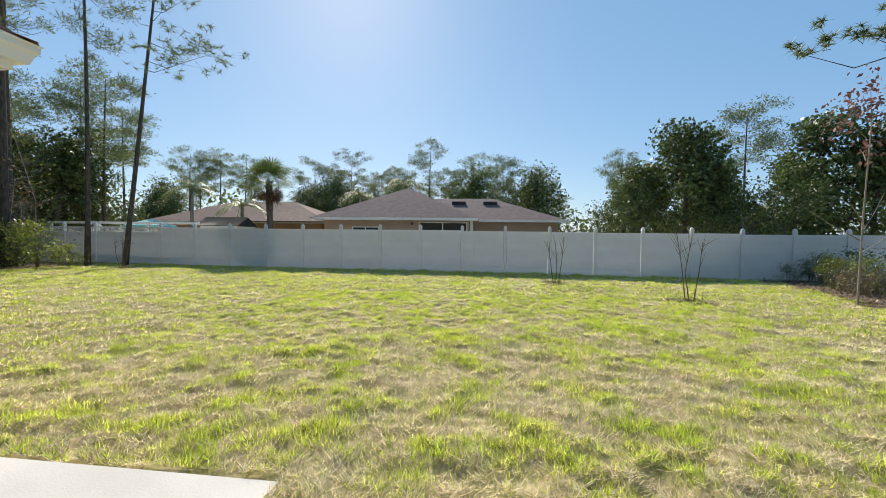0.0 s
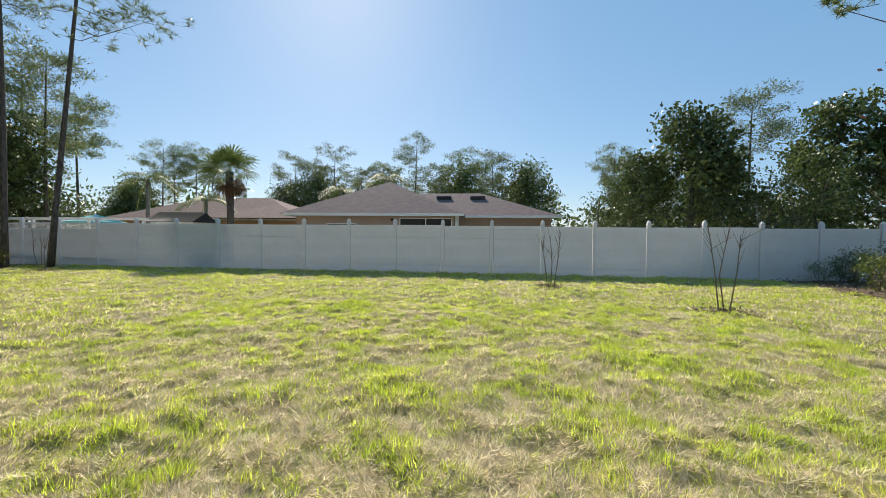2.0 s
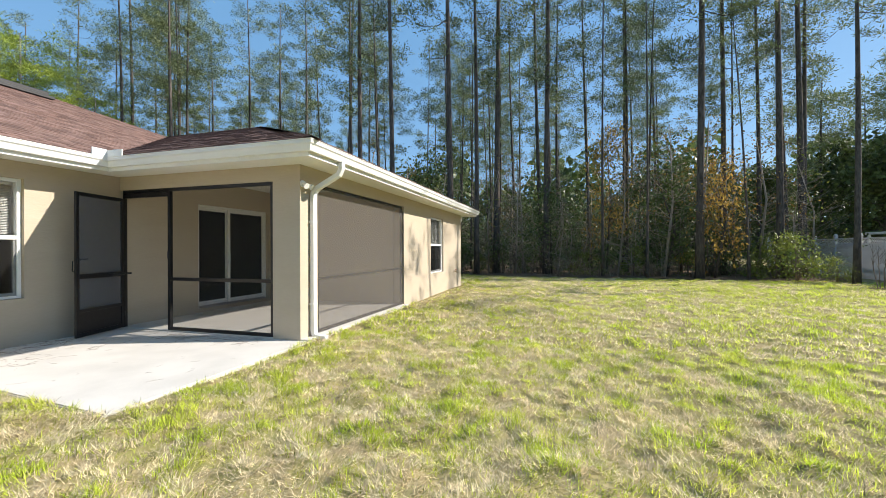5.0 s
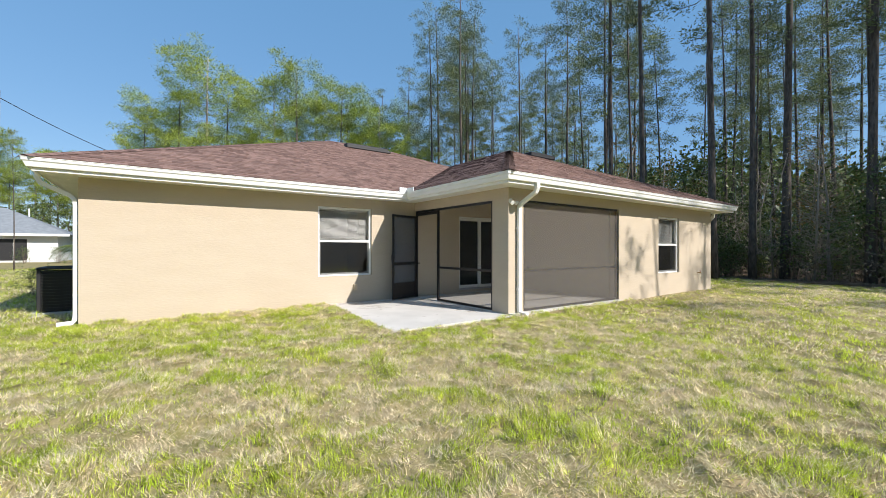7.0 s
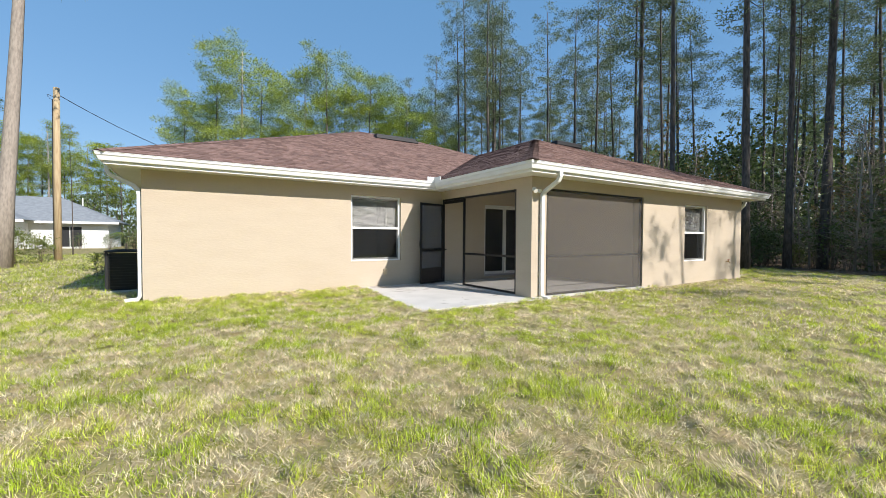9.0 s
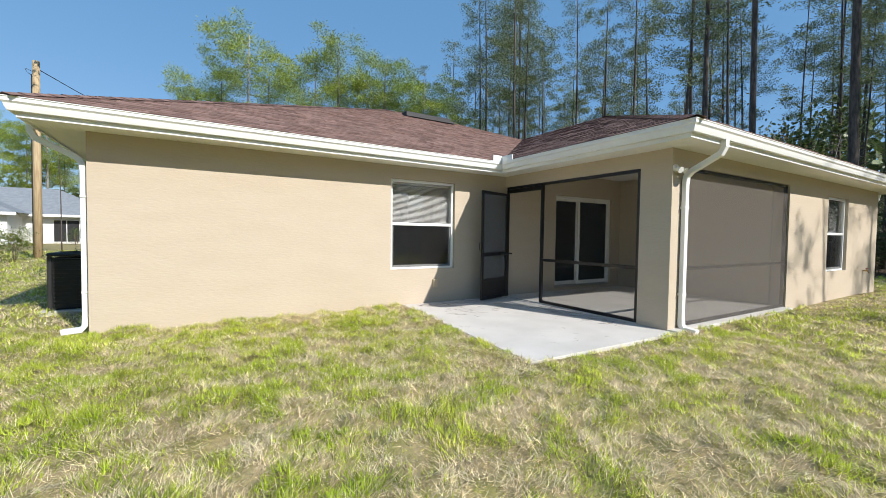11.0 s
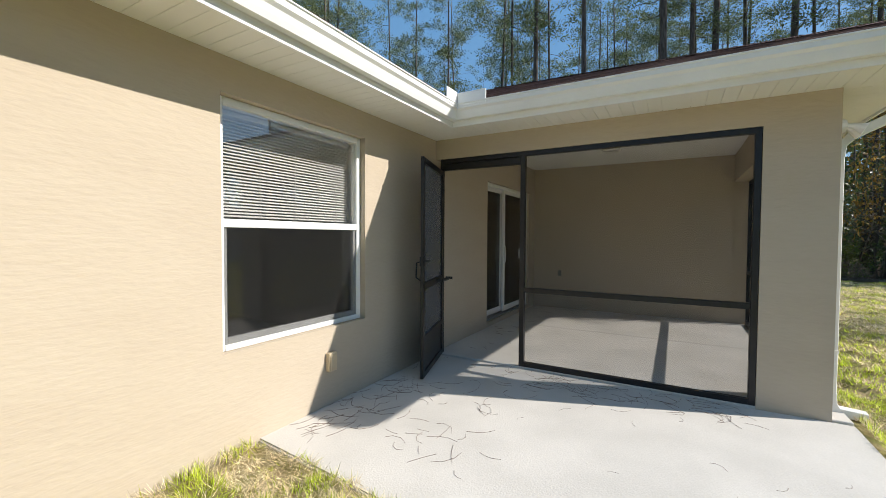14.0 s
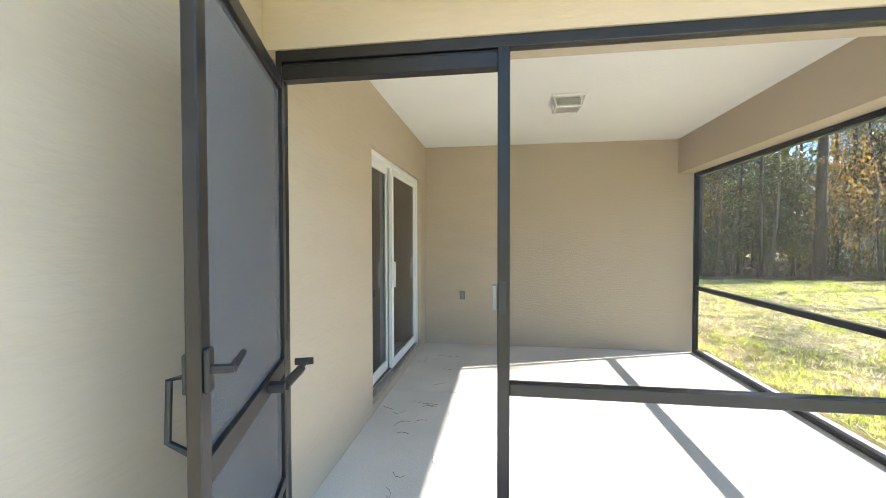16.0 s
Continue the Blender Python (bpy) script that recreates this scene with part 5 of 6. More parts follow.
# pine out at the bed, whose bough hangs over the lawn
pine(pine_meshes(91, 15, 0.2, 0.50, 4.0, 22, 7, BARK, 0.22, width=0.026, clump=0.13, per=26, extra=((9.6, 3.12, 7.3, -0.34), (9.2, 3.22, 6.2, -0.30), (10.2, 3.3, 6.6, -0.22))), 17.0, 12.3, 1.0, rot=0.0, label="pine with long low boughs over the planting bed", group="pines by the bed")
# far pines round the neighbours
for i in range(36):
    x = -44 + i * 2.0 + pr.uniform(-1.5, 1.5)
    if 7.4 < x < 16 or -38 < x < -24:
        continue
    pine(FAR[i % 3], x, pr.uniform(50, 66), pr.uniform(0.62, 1.0), label="distant pine behind the neighbouring houses", group="pines behind the neighbours")
for x, y, s in ((-24, 22.5, 0.95), (-27.5, 24, 1.0), (-31, 21, 1.05), (-34, 25, 1.0), (-29, 29, 0.95)):
    pine(FAR[int(-x) % 3], x, y, s * 0.85, label="dark backlit pine beyond the fence corner", group="pines beyond the fence corner")

# ---- broadleaf trees and shrubs ----
OAK = [tree_meshes(101 + i, 7.5, 2.7, 0.14, 44, 6500, 0.21, LEAF, BARK, 0.18, clump=0.8) for i in range(3)]
for x, y, s, k in ((10.1, 20.3, 1.02, 0), (7.2, 21.2, 0.66, 1), (8.7, 22.4, 0.74, 2), (12.6, 21.0, 0.8, 1), (17.0, 22.1, 1.08, 2), (19.4, 21.6, 0.98, 0), (15.0, 20.2, 0.78, 1), (21.8, 22.0, 0.82, 0), (21.0, 18.6, 0.62, 1), (14.0, 25.0, 0.85, 0), (25.5, 20.5, 0.85, 2)):
    plant("broadleaf_tree", OAK[k], x, y, x * 1.7, s, "dense dark green broadleaf tree beyond the fence", "tree", "trees beyond the fence")
MID = [tree_meshes(111 + i, 5.5, 1.9, 0.06, 22, 1350, 0.15, LEAF, BARK, 0.15, clump=0.8) for i in range(3)]
BARE = [tree_meshes(121 + i, 8.0, 2.2, 0.07, 40, 500, 0.12, LEAF_RUST, BARK_PALE, 0.25, clump=0.9) for i in range(2)]
RUST = [tree_meshes(131 + i, 5.2, 1.5, 0.06, 30, 2000, 0.12, LEAF_GOLD, BARK, 0.12, clump=0.75) for i in range(2)]
LIME = [tree_meshes(141 + i, 2.0, 1.1, 0.025, 22, 1300, 0.11, LEAF_LIME, TWIG, 0.1, clump=0.5, stems=5) for i in range(3)]
DARKB = [tree_meshes(151 + i, 2.6, 1.5, 0.03, 18, 900, 0.135, LEAF, TWIG, 0.05, clump=0.7, stems=5) for i in range(3)]
DRY = [tree_meshes(161 + i, 1.3, 1.0, 0.016, 28, 360, 0.10, LEAF_DRY, TWIG, 0.05, clump=0.5, stems=7) for i in range(3)]
TWIGS = [tree_meshes(171 + i, 4.5, 1.4, 0.035, 40, 160, 0.09, LEAF_DRY, BARK_PALE, 0.15, clump=0.6) for i in range(2)]

plant("autumn_tree", RUST[0], -18.9, 11.0, 0.4, (0.85, 0.85, 1.15), "small tree in rust and yellow autumn leaf", "tree", "autumn trees at the wood's edge")
plant("autumn_tree", RUST[1], -21.5, 6.8, 1.4, (0.9, 0.9, 1.5), "small tree in rust and yellow autumn leaf", "tree", "autumn trees at the wood's edge")
for i in range(44):
    x, y = pr.uniform(-27, -18.8), pr.uniform(-16, 15)
    if i < 16:
        x = pr.uniform(-20.5, -18.6)
    k = i % 5
    if k == 0:
        plant("bare_tree", BARE[i % 2], x, y, pr.random() * 6, pr.uniform(0.8, 1.25), "half-bare slender tree with a few rusty leaves", "tree", "young trees in the wood")
    elif k == 1:
        plant("bare_tree", TWIGS[i % 2], x, y, pr.random() * 6, pr.uniform(0.7, 1.2), "leafless pale twiggy sapling", "tree", "young trees in the wood")
    elif k in (2, 3):
        plant("understory_tree", MID[i % 3], x, y, pr.random() * 6, pr.uniform(0.6, 1.2), "slim evergreen understory tree in the wood", "tree", "young trees in the wood")
    else:
        plant("shrub", DARKB[i % 3], x, y, pr.random() * 6, pr.uniform(0.6, 1.1), "dark evergreen shrub under the pines", "shrub", "shrubs in the wood")
for i in range(20):
    plant("understory_tree", (MID + BARE[:1])[i % 4], pr.uniform(-42, -22), pr.uniform(-26, 16), pr.random() * 6, pr.uniform(1.0, 1.7), "slim evergreen understory tree in the wood", "tree", "young trees in the wood")
THICKET = [tree_meshes(191 + i, 6.2, 1.5, 0.04, 70, 260, 0.09, LEAF_DRY if i else LEAF_LIME, BARK_PALE, 0.1, clump=0.7) for i in range(3)]
for i in range(64):
    x, y = -18.9 - 6.0 * pr.random() ** 1.4, -15 + 30 * (i + pr.random()) / 64
    if 10.0 < y < 13.0 and x > -20:
        x -= 2.0
    plant("bare_tree", THICKET[i % 3], x, y, pr.random() * 6, pr.uniform(0.45, 1.15), "thin greyish twiggy tree with a few small leaves", "tree", "young trees in the wood")
for i in range(46):
    y = -14 + i * 0.64 + pr.uniform(-0.3, 0.3)
    x = -18.3 - pr.random() * 1.8 + (0.9 if y < -2 else 0)
    m = (DARKB, DRY, LIME, DRY)[i % 4][i % 3]
    lab = ("dark evergreen shrub under the pines", "dry leafless brush at the wood's edge", "yellow-green shrub at the wood's edge", "dry leafless brush at the wood's edge")[i % 4]
    plant("shrub", m, x, y, pr.random() * 6, pr.uniform(0.45, 0.8), lab, "shrub", "shrubs at the wood's edge")
for i in range(40):
    plant("shrub", DARKB[i % 3], pr.uniform(-44, -24), pr.uniform(-34, 16), pr.random() * 6, pr.uniform(1.0, 1.9), "dark evergreen shrub under the pines", "shrub", "shrubs in the wood")
for x, y, s in ((-17.6, 13.4, 0.95), (-18.6, 13.2, 0.9), (-17.4, 14.6, 0.5), (-19.6, 14.2, 0.9)):
    plant("shrub", LIME[int(s * 20) % 3], x, y, x, s, "yellow-green shrub at the wood's edge", "shrub", "shrubs at the wood's edge")
# behind the fence corner, a dark evergreen mass, and greenery round the neighbours
for i in range(9):
    plant("shrub", DARKB[i % 3], -34 + i * 1.15, 21.5 + pr.random() * 3, i, pr.uniform(1.2, 2.0), "tall dark evergreen hedge shrub beyond the fence", "shrub", "hedge beyond the fence")
FULL = [tree_meshes(181 + i, 7.0, 2.6, 0.12, 40, 5200, 0.22, LEAF, BARK, 0.3, clump=1.1) for i in range(2)]
for i in range(34):
    if -38 < -46 + i * 2.2 < -24 or 7.0 < -46 + i * 2.2 < 17:
        continue
    plant("broadleaf_tree", FULL[i % 2], -46 + i * 2.2, pr.uniform(46, 56), i, pr.uniform(0.75, 1.2) if i % 4 else 1.35, "leafy tree behind the neighbouring houses", "tree", "trees behind the neighbours")
for x, y, s in ((6.6, 21.0, 0.65), (7.4, 19.4, 0.75), (10.5, 18.6, 0.6), (12.4, 18.4, 0.75), (14.0, 17.9, 0.8)):
    plant("understory_tree", MID[int(x) % 3], x, y, x, s, "leafy shrub tree close behind the fence", "tree", "trees beyond the fence")
for x, y, s in ((11.6, 18.3, 0.75), (12.3, 19.2, 0.7), (13.4, 18.6, 0.8)):
    plant("bare_tree", TWIGS[int(x) % 2], x, y, x, s, "leafless pale twiggy sapling", "tree", "bare saplings beyond the fence")
pine(FAR[1], 10.6, 60.0, 0.56, label="small distant pine behind the neighbouring houses", group="pines behind the neighbours")
pine(FAR[2], 17.0, 27.5, 0.72, label="pine behind the broadleaf trees", group="pines behind the neighbours")
# street side
for i in range(26):
    plant("understory_tree", MID[i % 3], -26 + i * 1.6, pr.uniform(-40, -27) if i < 14 else pr.uniform(-63, -58), i, pr.uniform(0.9, 1.5), "green understory tree on the street side", "tree", "trees on the street side")
for x, y, s in ((12.0, -19.5, 0.7), (12.8, -20.5, 0.8), (11.3, -20.6, 0.5), (14.5, -20.0, 0.9), (7.2, -41.5, 0.8), (6.0, -39, 0.9), (9.2, -42, 0.6), (11.4, -42.3, 0.55), (14.2, -41.6, 0.6), (9.6, -15.6, 0.9), (10.2, -16.6, 1.1), (9.2, -17.5, 0.8), (11.0, -16.0, 1.2), (8.4, -17.8, 0.6), (10.6, -18.6, 1.0)):
    plant("shrub", (LIME if y > -30 else DARKB)[int(x) % 3], x, y, x, s, "leafy green shrub on the street side", "shrub", "shrubs on the street side")
plant("shrub", DARKB[1], 4.9, -8.2, 0.4, 0.32, "small dark shrub beside the air conditioner", "shrub")


for x, y, s, k in ((-25.5, 23.0, 0.95, 0), (-29.0, 22.0, 1.05, 2), (-33.0, 21.5, 1.1, 1), (-37.0, 20.5, 1.1, 0), (-26.0, 20.6, 1.1, 1)):
    plant("broadleaf_tree", OAK[k], x, y, x * 1.7, s, "dense dark evergreen tree beyond the fence corner", "tree", "trees beyond the fence corner")


# ---- palms ----
def fan_palm(x, y, h, seed):
    rng = np.random.default_rng(seed)
    p = thing("fan_palm", (x, y, -0.1), "fan palm with a brown skirt of dead fronds", "palm tree")
    bm = bmesh.new()
    tube(bm, [(x, y, -0.2), (x + 0.05, y, h * 0.5), (x, y, h)], [0.22, 0.17, 0.2], 10)
    part("trunk", bm, BARK, p, smooth=True)
    for dead in (False, True):
        verts, faces = [], []
        for k in range(12 if dead else 48):
            a = rng.random() * math.tau
            el = -1.15 + rng.random() * 0.75 if dead else -0.5 + rng.random() * 1.95
            d = np.array([math.cos(a) * math.cos(el), math.sin(a) * math.cos(el), math.sin(el)])
            side = np.cross(d, [0, 0, 1.0])
            side /= np.linalg.norm(side)
            nrm = np.cross(side, d)
            roll = rng.normal() * 0.7
            side = side * math.cos(roll) + nrm * math.sin(roll)
            c0 = np.array([x, y, h - (0.35 if dead else 0)])
            st = (0.5 if dead else 0.74) * (0.55 + 0.8 * rng.random())
            hub = c0 + d * st
            i = len(verts)
            verts += [c0 - side * 0.015, c0 + side * 0.015, hub]
            faces.append((i, i + 1, i + 2))
            R = 0.92 * (0.85 + 0.3 * rng.random()) * (0.8 if dead else 1)
            m = 13
            for q in range(m):
                th = (q / (m - 1) - 0.5) * 3.4
                v = d * math.cos(th) + side * math.sin(th)
                w = -d * math.sin(th) + side * math.cos(th)
                droop = nrm * 0.0 + np.array([0, 0, -0.06 - 0.16 * rng.random()])
                i = len(verts)
                mid = hub + v * R * 0.6
                verts += [hub, mid - w * 0.033, hub + v * R + droop * R, mid + w * 0.033]
                faces.append((i, i + 1, i + 2, i + 3))
        ob = new("dead_fronds" if dead else "crown", foliage_mesh("fronds", PALM_DEAD if dead else PALM, verts, faces))
        ob.parent = p
        ob.matrix_parent_inverse = base_of(p).inverted()
        if dead:
            tagged(ob, "drooping brown dead fronds")


def feather_palm(x, y, h, seed, L=2.2):
    rng = np.random.default_rng(seed)
    p = thing("feather_palm", (x, y, -0.1), "palm with arching feathery fronds", "palm tree", "feather palms")
    bm = bmesh.new()
    tube(bm, [(x, y, -0.2), (x, y, h)], [0.14, 0.11], 8)
    part("trunk", bm, BARK_PALE, p, smooth=True)
    verts, faces = [], []
    for k in range(18):
        a, el = rng.random() * math.tau, 0.2 + rng.random() * 1.1
        d = np.array([math.cos(a), math.sin(a), 0])
        side = np.array([-math.sin(a), math.cos(a), 0])
        prev = None
        for s in np.linspace(0, 1, 16):
            c = np.array([x, y, h]) + d * L * s * math.cos(el * (1 - 0.4 * s)) + np.array([0, 0, L * (math.sin(el) * s - 1.0 * s * s)])
            if prev is not None:
                i = len(verts)
                verts += [prev - side * 0.02, prev + side * 0.02, c + side * 0.015, c - side * 0.015]
                faces.append((i, i + 1, i + 2, i + 3))
                for sg in (-1, 1):
                    ll = 0.55 * math.sin(0.3 + s * 2.6)
                    tip = c + side * sg * ll * 0.8 + d * ll * 0.35 + np.array([0, 0, -0.4 * ll])
                    w = d * 0.035
                    i = len(verts)
                    verts += [c - w, c + w, tip]
                    faces.append((i, i + 1, i + 2))
            prev = c
    ob = new("crown", foliage_mesh("fronds", PALM, verts, faces))
    ob.parent = p
    ob.matrix_parent_inverse = base_of(p).inverted()


fan_palm(-12.15, 21.3, 4.6, 3)
for x, y, h, s in ((-19.5, 24.5, 4.6, 5), (-17.5, 27.0, 3.6, 6), (-8.5, 41.0, 7.0, 7), (-13.5, 42.0, 6.0, 8), (8.0, -43.0, 1.2, 9), (0.5, 44, 6.0, 11)):
    feather_palm(x, y, h, s, 2.6 if y > 40 else 2.2)


# ---- saplings on the lawn ----
def sapling(x, y, h, n, seed):
    rng = np.random.default_rng(seed)
    s = thing("sapling", (x, y, float(ground_z(x, y))), "bare multi-stemmed young tree in a mulch ring on the lawn", "sapling", "saplings on the lawn")
    for k in range(n):
        bm = bmesh.new()
        a = k * math.tau / n + rng.random()
        foot = np.array([x + 0.08 * math.cos(a), y + 0.08 * math.sin(a), -0.12])
        top = foot + np.array([math.cos(a) * 0.22, math.sin(a) * 0.22, h * (0.8 + 0.25 * rng.random())])
        mid = (foot + top) / 2 + rng.normal(size=3) * 0.04
        tube(bm, [foot, mid, top], [0.015, 0.011, 0.005], 6)
        twigs = []
        for q in range(7):
            t = 0.45 + 0.5 * rng.random()
            p = mid + (top - mid) * (t - 0.45) * 1.8
            e = p + np.array([rng.normal() * 0.16, rng.normal() * 0.16, 0.25 + 0.2 * rng.random()])
            tw = bmesh.new()
            tube(tw, [p, e], [0.006, 0.002], 4)
            twigs.append(tw)
        st = part("stem", bm, TWIG, s)
        for tw in twigs:
            part("twig", tw, TWIG, st)
    verts, faces = [], []
    m = 260
    c = np.stack([x + rng.normal(size=m) * 0.22, y + rng.normal(size=m) * 0.22, np.full(m, ground_z(x, y) + 0.015)], 1)
    leaves(verts, faces, c, 0.07, rng)
    ob = new("mulch", foliage_mesh("mulch", LEAF_DRY, verts, faces))
    ob.parent = s
    ob.matrix_parent_inverse = base_of(s).inverted()
    tagged(ob, "ring of brown mulch and dead leaves", kind="stuff")


sapling(2.72, 12.5, 1.55, 3, 1)
sapling(5.25, 9.15, 1.75, 3, 2)
sapling(-14.6, 14.3, 1.5, 4, 3)


# ---- planting bed with dry brush ----
def thin_tree(x, y):
    rng = np.random.default_rng(9)
    t = thing("thin_tree", (x, y, -0.1), "thin pale tree with a tuft of red leaves", "tree")
    bm = bmesh.new()
    tube(bm, [(x, y, -0.2), (x + 0.05, y, 2.0), (x + 0.15, y, 4.2), (x + 0.1, y, 4.95)], [0.026, 0.020, 0.011, 0.005], 7)
    ends = []
    for k, (z, a, L) in enumerate(((1.2, 0.3, 1.5), (1.45, 3.0, 1.2), (1.7, 0.9, 1.4), (1.9, 3.6, 0.9), (3.3, 1.0, 0.6), (3.8, 2.6, 0.6), (4.2, 0.2, 0.5), (4.3, 4.0, 0.4), (4.4, 1.8, 0.3))):
        p = np.array([x + 0.06, y, z])
        e = p + np.array([math.cos(a) * L, math.sin(a) * L * 0.5, L * 0.65])
        tube(bm, [p, (p + e) / 2 + rng.normal(size=3) * 0.06, e], [0.013, 0.009, 0.004], 5)
        if z > 3:
            ends.append(e)
    part("trunk", bm, BARK_PALE, t)
    verts, faces = [], []
    ends = np.array(ends + [np.array([x + 0.1, y, 4.9])])
    c = ends[rng.integers(len(ends), size=330)] + rng.normal(size=(330, 3)) * 0.22
    leaves(verts, faces, c, 0.11, rng)
    ob = new("crown", foliage_mesh("crown", LEAF_RED, verts, faces))
    ob.parent = t
    ob.matrix_parent_inverse = base_of(t).inverted()


thin_tree(9.0, 9.4)


def red_tree(x, y):
    """A red-leaved tree whose bough hangs towards the lawn."""
    rng = np.random.default_rng(12)
    t = thing("red_leaved_tree", (x, y, -0.1), "slender tree with sparse pink and red leaves", "tree")
    bm = bmesh.new()
    tube(bm, [(x, y, -0.2), (x - 0.1, y, 3.5), (x - 0.3, y, 7.0), (x - 0.2, y, 9.0)], [0.09, 0.07, 0.045, 0.015], 8)
    ends = []
    for z, a, L, rise in ((7.2, 3.15, 3.3, -0.95), (6.6, 3.3, 2.4, -0.25), (7.8, 2.9, 2.6, -0.1), (6.9, 0.4, 2.0, 0.2), (8.2, 1.2, 1.6, 0.4), (5.8, 3.0, 2.2, 0.1), (8.4, 4.6, 1.4, 0.4)):
        p = np.array([x - 0.25, y, z])
        e = p + np.array([math.cos(a) * L, math.sin(a) * L, L * rise])
        m = (p + e) / 2 + np.array([0, 0, 0.25])
        tube(bm, [p, m, e], [0.03, 0.02, 0.006], 5)
        for q in range(9):
            s = 0.35 + 0.65 * rng.random()
            c = m + (e - m) * (s - 0.35) / 0.65
            f = c + rng.normal(size=3) * 0.32
            tube(bm, [c, f], [0.008, 0.003], 3)
            ends += [f, c + (f - c) * 0.6]
    part("trunk", bm, BARK, t)
    ends = np.array(ends)
    verts, faces = [], []
    leaves(verts, faces, ends[rng.integers(len(ends), size=620)] + rng.normal(size=(620, 3)) * 0.11, 0.09, rng)
    ob = new("crown", foliage_mesh("crown", LEAF_RED, verts, faces))
    ob.parent = t
    ob.matrix_parent_inverse = base_of(t).inverted()


red_tree(13.0, 9.2)


def bed_edge(y):
    return np.interp(y, [5.0, 6.0, 8.3, 11.8, 14.3, 16.0], [7.2, 7.7, 8.85, 10.1, 10.5, 10.6])


for i in range(30):
    t = i / 29
    y = 6.0 + 8.8 * t
    x = float(bed_edge(y)) + 0.45 + 2.6 * pr.random() ** 1.3
    k = i % 5
    m = DRY[i % 3] if k != 3 else LIME[i % 3]
    plant("shrub", m, x, y, pr.random() * 6, pr.uniform(0.4, 0.65), "dry tangled brush in the planting bed" if k != 3 else "yellow-green shrub in the planting bed", "shrub", "brush in the planting bed")
for x, y, s in ((11.4, 15.0, 0.28), (12.2, 15.2, 0.36), (13, 14.6, 0.5), (13, 13.2, 0.5), (13.2, 10, 0.8), (12.0, 8.2, 0.7), (12.6, 15.3, 0.45), (11.2, 9.0, 0.6), (10.6, 7.0, 0.8)):
    plant("shrub", (DARKB if y > 12 else LIME)[int(x) % 3], x, y, x * 3, s, "dark evergreen shrub in the planting bed" if y > 12 else "yellow-green shrub in the planting bed", "shrub", "brush in the planting bed")


def litter(name, poly, count, seed, label, size=0.09):
    """A bed of fallen leaves: an uneven sheet with loose leaves on it."""
    rng = np.random.default_rng(seed)
    xs, ys = [p[0] for p in poly], [p[1] for p in poly]
    def inside(x, y):
        r = False
        for (x0, y0), (x1, y1) in zip(poly, poly[1:] + poly[:1]):
            if (y0 > y) != (y1 > y) and x < x0 + (y - y0) / (y1 - y0) * (x1 - x0):
                r = not r
        return r
    step = 0.35
    bm = bmesh.new()
    grid = {}
    nx, ny = int((max(xs) - min(xs)) / step), int((max(ys) - min(ys)) / step)
    def vert(i, j):
        if (i, j) not in grid:
            x = min(xs) + i * step + rng.normal() * 0.06
            y = min(ys) + j * step + rng.normal() * 0.06
            grid[i, j] = bm.verts.new((x, y, ground_z(x, y) + 0.012 + 0.03 * rng.random()))
        return grid[i, j]
    for i in range(nx):
        for j in range(ny):
            if inside(min(xs) + (i + 0.5) * step, min(ys) + (j + 0.5) * step):
                bm.faces.new((vert(i, j), vert(i + 1, j), vert(i + 1, j + 1), vert(i, j + 1)))
    solid(name, bm, LITTER, label, "leaf litter", "structure", smooth=True)
    c = []
    while len(c) < count:
        x, y = rng.uniform(min(xs), max(xs)), rng.uniform(min(ys), max(ys))
        if inside(x, y):
            c.append((x, y, ground_z(x, y) + 0.05))
    verts, faces = [], []
    leaves(verts, faces, np.array(c), size, rng)
    tagged(new("fallen_leaves", foliage_mesh("fallen_leaves", LEAF_DRY, verts, faces)), "brown fallen leaves and needles on the ground", "leaves", kind="stuff")


litter("bed_wood", [(-18.0, 15.0), (-17.6, 12), (-18.0, 8), (-17.8, 3), (-17.0, 0), (-15.4, -2.5), (-15.0, -16), (-34, -30), (-34, 16.2), (-18.6, 16.2)], 9000, 1, "brown leaf litter on the wood floor")
litter("bed_garden", [(10.6, 15.9), (10.5, 14.3), (10.1, 11.8), (8.8, 8.3), (7.7, 6.0), (7.3, 4.6), (14, 4.2), (15, 15.7)], 3500, 2, "brown leaf litter in the planting bed")


def woods(name, seed, count, place, size, material, label):
    """Distant woods as one mass of leaf clumps."""
    rng = np.random.default_rng(seed)
    c = np.array([place(rng) for _ in range(count)])
    verts, faces = [], []
    leaves(verts, faces, c, size, rng)
    tagged(new(name, foliage_mesh(name, material, verts, faces)), label, "woods", kind="stuff")


def deep(rng):
    y = rng.uniform(-60, 40)
    g = 13 + 3 * math.sin(y * 0.35) + 2 * math.sin(y * 0.9)
    return (rng.uniform(-72, -58), y, g * rng.random() ** 1.2)


def north_far(rng):
    x = rng.uniform(-90, 60)
    g = 9 + 2.5 * math.sin(x * 0.21) + 2.0 * math.sin(x * 0.63)
    return (x, rng.uniform(72, 84), max(0.2, g) * rng.random() ** 1.1)


def south_far(rng):
    x = rng.uniform(-60, 60)
    g = 8 + 2 * math.sin(x * 0.3) + 1.5 * math.sin(x * 0.8)
    return (x, rng.uniform(-84, -74), g * rng.random() ** 1.1)


def east_far(rng):
    y = rng.uniform(-70, 72)
    g = 7 + 2 * math.sin(y * 0.3)
    return (rng.uniform(40, 50), y, g * rng.random() ** 1.1)


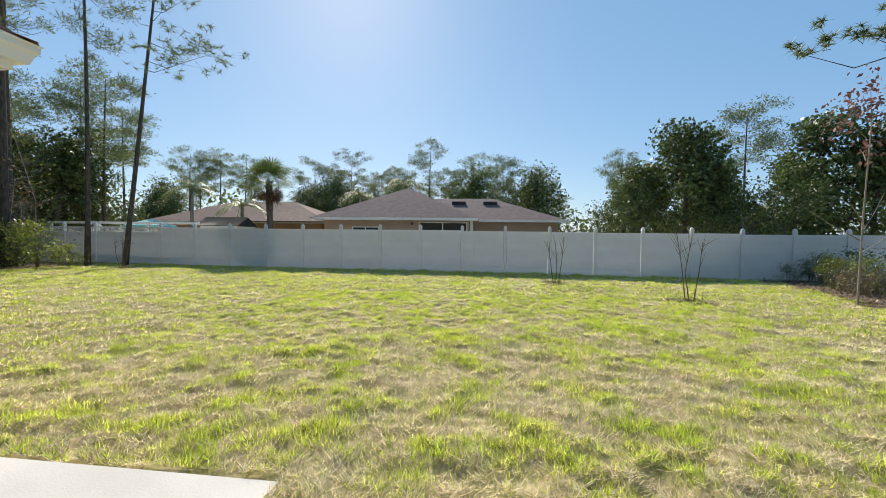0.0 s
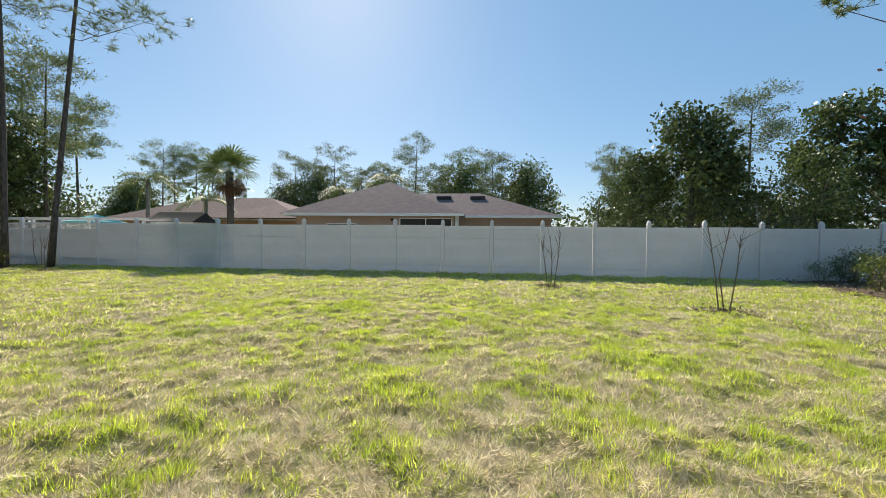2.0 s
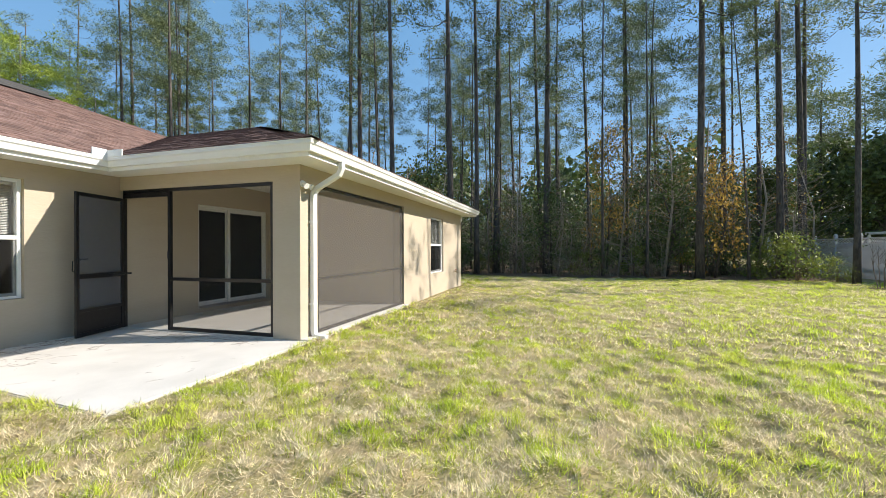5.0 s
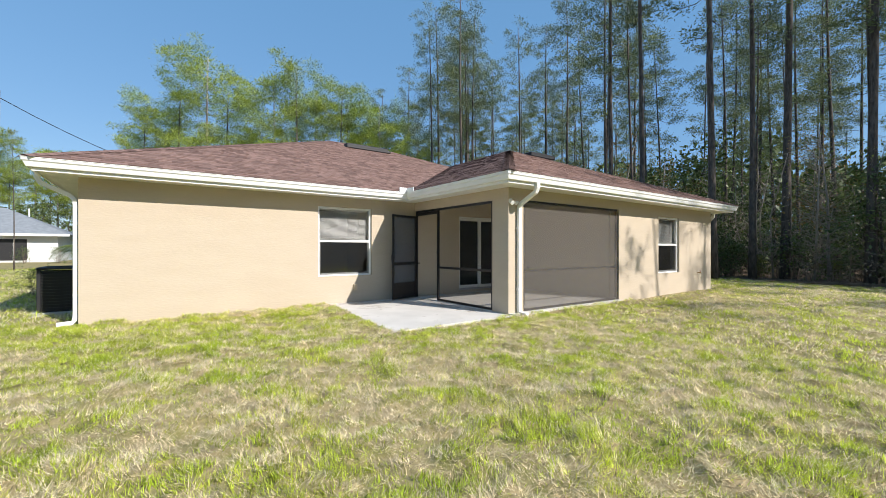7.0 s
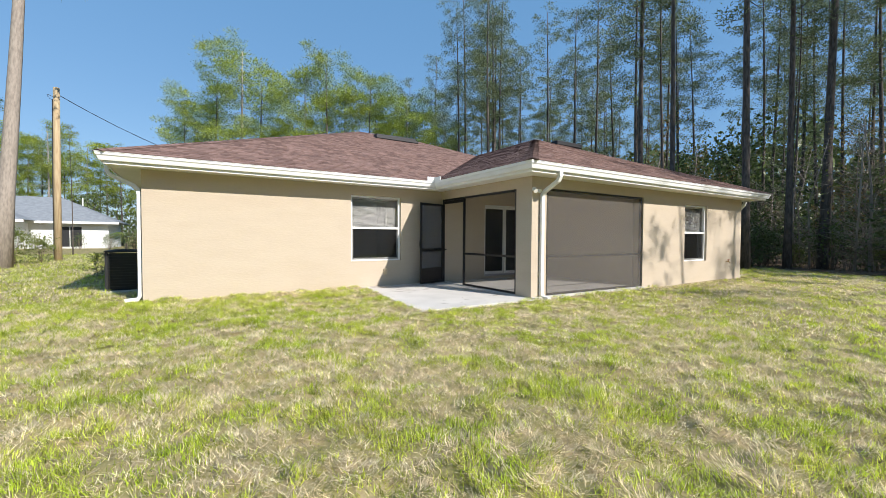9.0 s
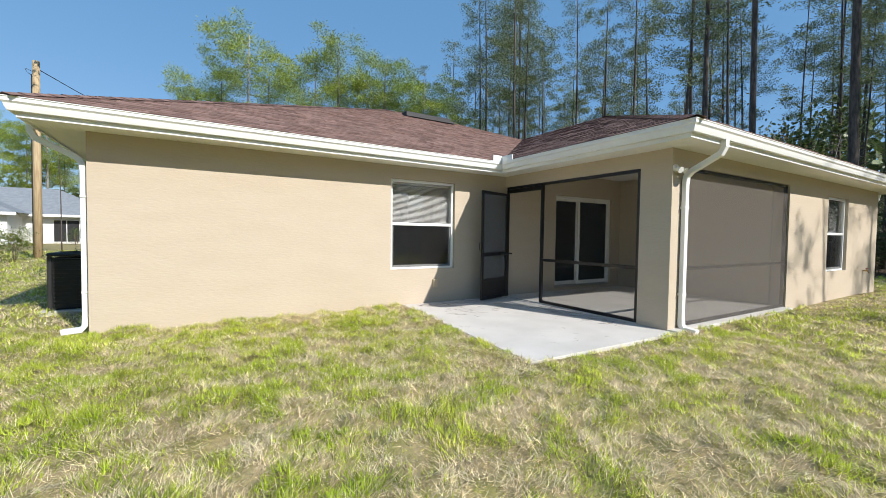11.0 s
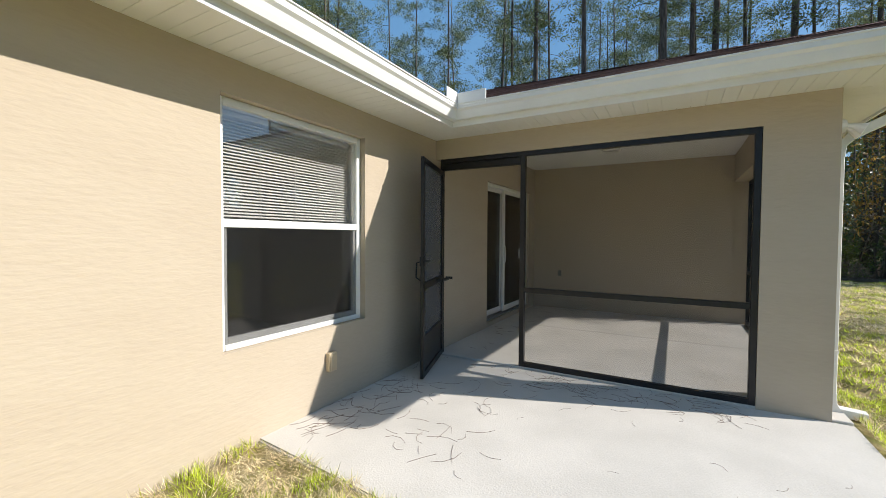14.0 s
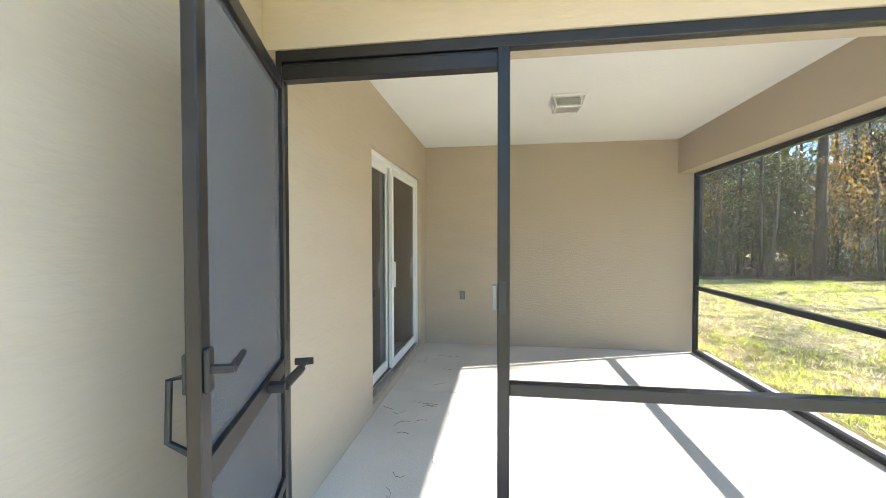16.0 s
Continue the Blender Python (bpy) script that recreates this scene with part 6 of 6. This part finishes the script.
def under(rng):
    y = rng.uniform(-40, 15.5)
    g = 5.5 + 1.6 * math.sin(y * 0.5) + 1.2 * math.sin(y * 1.3)
    return (rng.uniform(-46, -31), y, g * rng.random() ** 1.3)


woods("undergrowth_west", 35, 22000, under, 0.42, LEAF, "dense dark evergreen undergrowth deep in the wood")
woods("woods_west", 31, 24000, deep, 1.2, LEAF, "deep shade of the far wood")
woods("woods_north", 32, 8000, north_far, 0.9, LEAF, "hazy line of distant trees")
woods("woods_south", 33, 7000, south_far, 0.9, LEAF, "distant trees past the street")
woods("woods_east", 34, 6000, east_far, 0.8, LEAF, "distant trees beside the plot")


# ---- grass ----
def straw_share(x, y):
    """Share of straw in the turf: broad and small patches, with a lean by y for front-lit and back-lit grass."""
    d = 0.20 * lattice(x, y, 1.7, 3) + 0.34 * lattice(x, y, 0.42, 4) + 0.56 * lattice(x, y, 0.17, 5)
    # front-lit turf by the house set strawier, back-lit turf further off greener
    return np.clip((d - 0.40) * 2.6 + np.interp(y, [0.5, 2.5, 4.0, 6.5, 9.0, 14.0], [0.0, 0.20, 0.22, 0.08, -0.12, -0.24]), 0.04, 0.96)


def grass(name, x0, x1, y0, y1, density, length, width, seed, skip, label, straw):
    """Blades of one sort: green ones stand in tufts, straw ones lie matted in swirls."""
    rng = np.random.default_rng(seed)
    n = int((x1 - x0) * (y1 - y0) * density)
    x, y = rng.uniform(x0, x1, n), rng.uniform(y0, y1, n)
    keep = ~((y < WY + 0.04) & (x < EX + 0.06) & (y > SY - 0.3)) & ~((x < PX) & (x > WX - 0.02) & (y < NY + 0.15) & (y > SY)) & ~((x < -0.57 + 0.08 * (y - 1.2)) & (x > -7.2) & (y < 1.24) & (y > WY))
    keep &= ~((x < PX + 0.02) & (x > -7.1) & (y < 1.24) & (y > 0.5))
    keep &= ~skip(x, y)
    x, y = x[keep], y[keep]
    d = straw_share(x, y)
    hum = hummock(x, y) / 0.055
    k = np.clip(0.35 * (hum - 0.4) + 2.1 * (0.42 * lattice(x, y, 0.30, 6) + 0.36 * lattice(x, y, 0.13, 7) + 0.22 * lattice(x, y, 0.06, 10)) - 0.55, 0, 1)
    stand = rng.random(len(x)) < ((0.30 + 0.80 * d) * (0.72 + 0.4 * k) if straw else (1.08 - d) * (0.22 + 1.0 * k))
    x, y, k = x[stand], y[stand], k[stand]
    n = len(x)
    L = length * (0.75 + 0.3 * k + 0.6 * rng.random(n)) if straw else length * (0.40 + 0.85 * k + 0.45 * rng.random(n))
    z = ground_z(x, y) - 0.02 + np.where((x > -18) & (x < 10) & (y > 1.3) & (y < 16), hummock(x, y) - 0.022, 0.05 * k * k)
    a = 7.0 * lattice(x, y, 0.45, 8) + 6.0 * lattice(x, y, 0.13, 9) + rng.normal(0, 1.2, n)
    el = np.clip(rng.normal(0.26, 0.26, n), 0.02, 1.2) if straw else np.clip(rng.normal(0.75, 0.35, n) + 0.2 * k, 0.1, 1.5)
    dx, dy, dz = np.cos(a) * np.cos(el), np.sin(a) * np.cos(el), np.sin(el)
    b = a + math.pi / 2 + rng.normal(0, 0.5, n)
    w = width * (0.7 + 0.6 * rng.random(n))
    wx, wy = np.cos(b) * w / 2, np.sin(b) * w / 2
    v = np.empty((n, 3, 3), np.float32)
    v[:, 0] = np.stack([x - wx, y - wy, z], 1)
    v[:, 1] = np.stack([x + wx, y + wy, z], 1)
    v[:, 2] = np.stack([x + dx * L, y + dy * L, z + dz * L * 0.9 + (0.012 if straw else 0)], 1)
    me = bpy.data.meshes.new(name)
    me.vertices.add(n * 3)
    me.vertices.foreach_set("co", v.ravel())
    me.loops.add(n * 3)
    me.polygons.add(n)
    me.loops.foreach_set("vertex_index", np.arange(n * 3, dtype=np.int32))
    me.polygons.foreach_set("loop_start", (np.arange(n) * 3).astype(np.int32))
    me.materials.append(STRAW if straw else BLADE)
    me.update()
    me.validate()
    tagged(new(name, me), label, "grass", kind="stuff")


bed = lambda x, y: ((x > bed_edge(y) + 0.1) & (y > 5) & (y < 16)) | (x < -17.8)
near = lambda x, y: (x > -4.2) & (x < 5.4) & (y < 9.4)
for straw, name, label in ((False, "grass", "thin winter grass in green tufts"), (True, "straw_grass", "dead straw-coloured grass matted among the green")):
    s = 10 if straw else 0
    f = 1.15 if straw else 1.0
    grass(name, -4.2, 5.4, -2.9, 9.4, 7500 if straw else 7000, 0.055 if straw else 0.055, 0.0042 if straw else 0.0055, 1 + s, bed, label, straw)
    grass(name, -18.2, 10.8, -3.0, 16.45, 1500, 0.06 * f, 0.011, 2 + s, lambda x, y: bed(x, y) | near(x, y), label, straw)
    grass(name, 3.5, 9.5, -11, -2.9, 900, 0.07 * f, 0.013, 3 + s, lambda x, y: x < 3.5, label, straw)
    grass(name, 3.5, 16, -28, -11, 260, 0.09 * f, 0.018, 6 + s, lambda x, y: x < 3.5, label, straw)
    grass(name, -18, -12.4, -16, -3.0, 160, 0.10 * f, 0.02, 5 + s, lambda x, y: x < -17, label, straw)
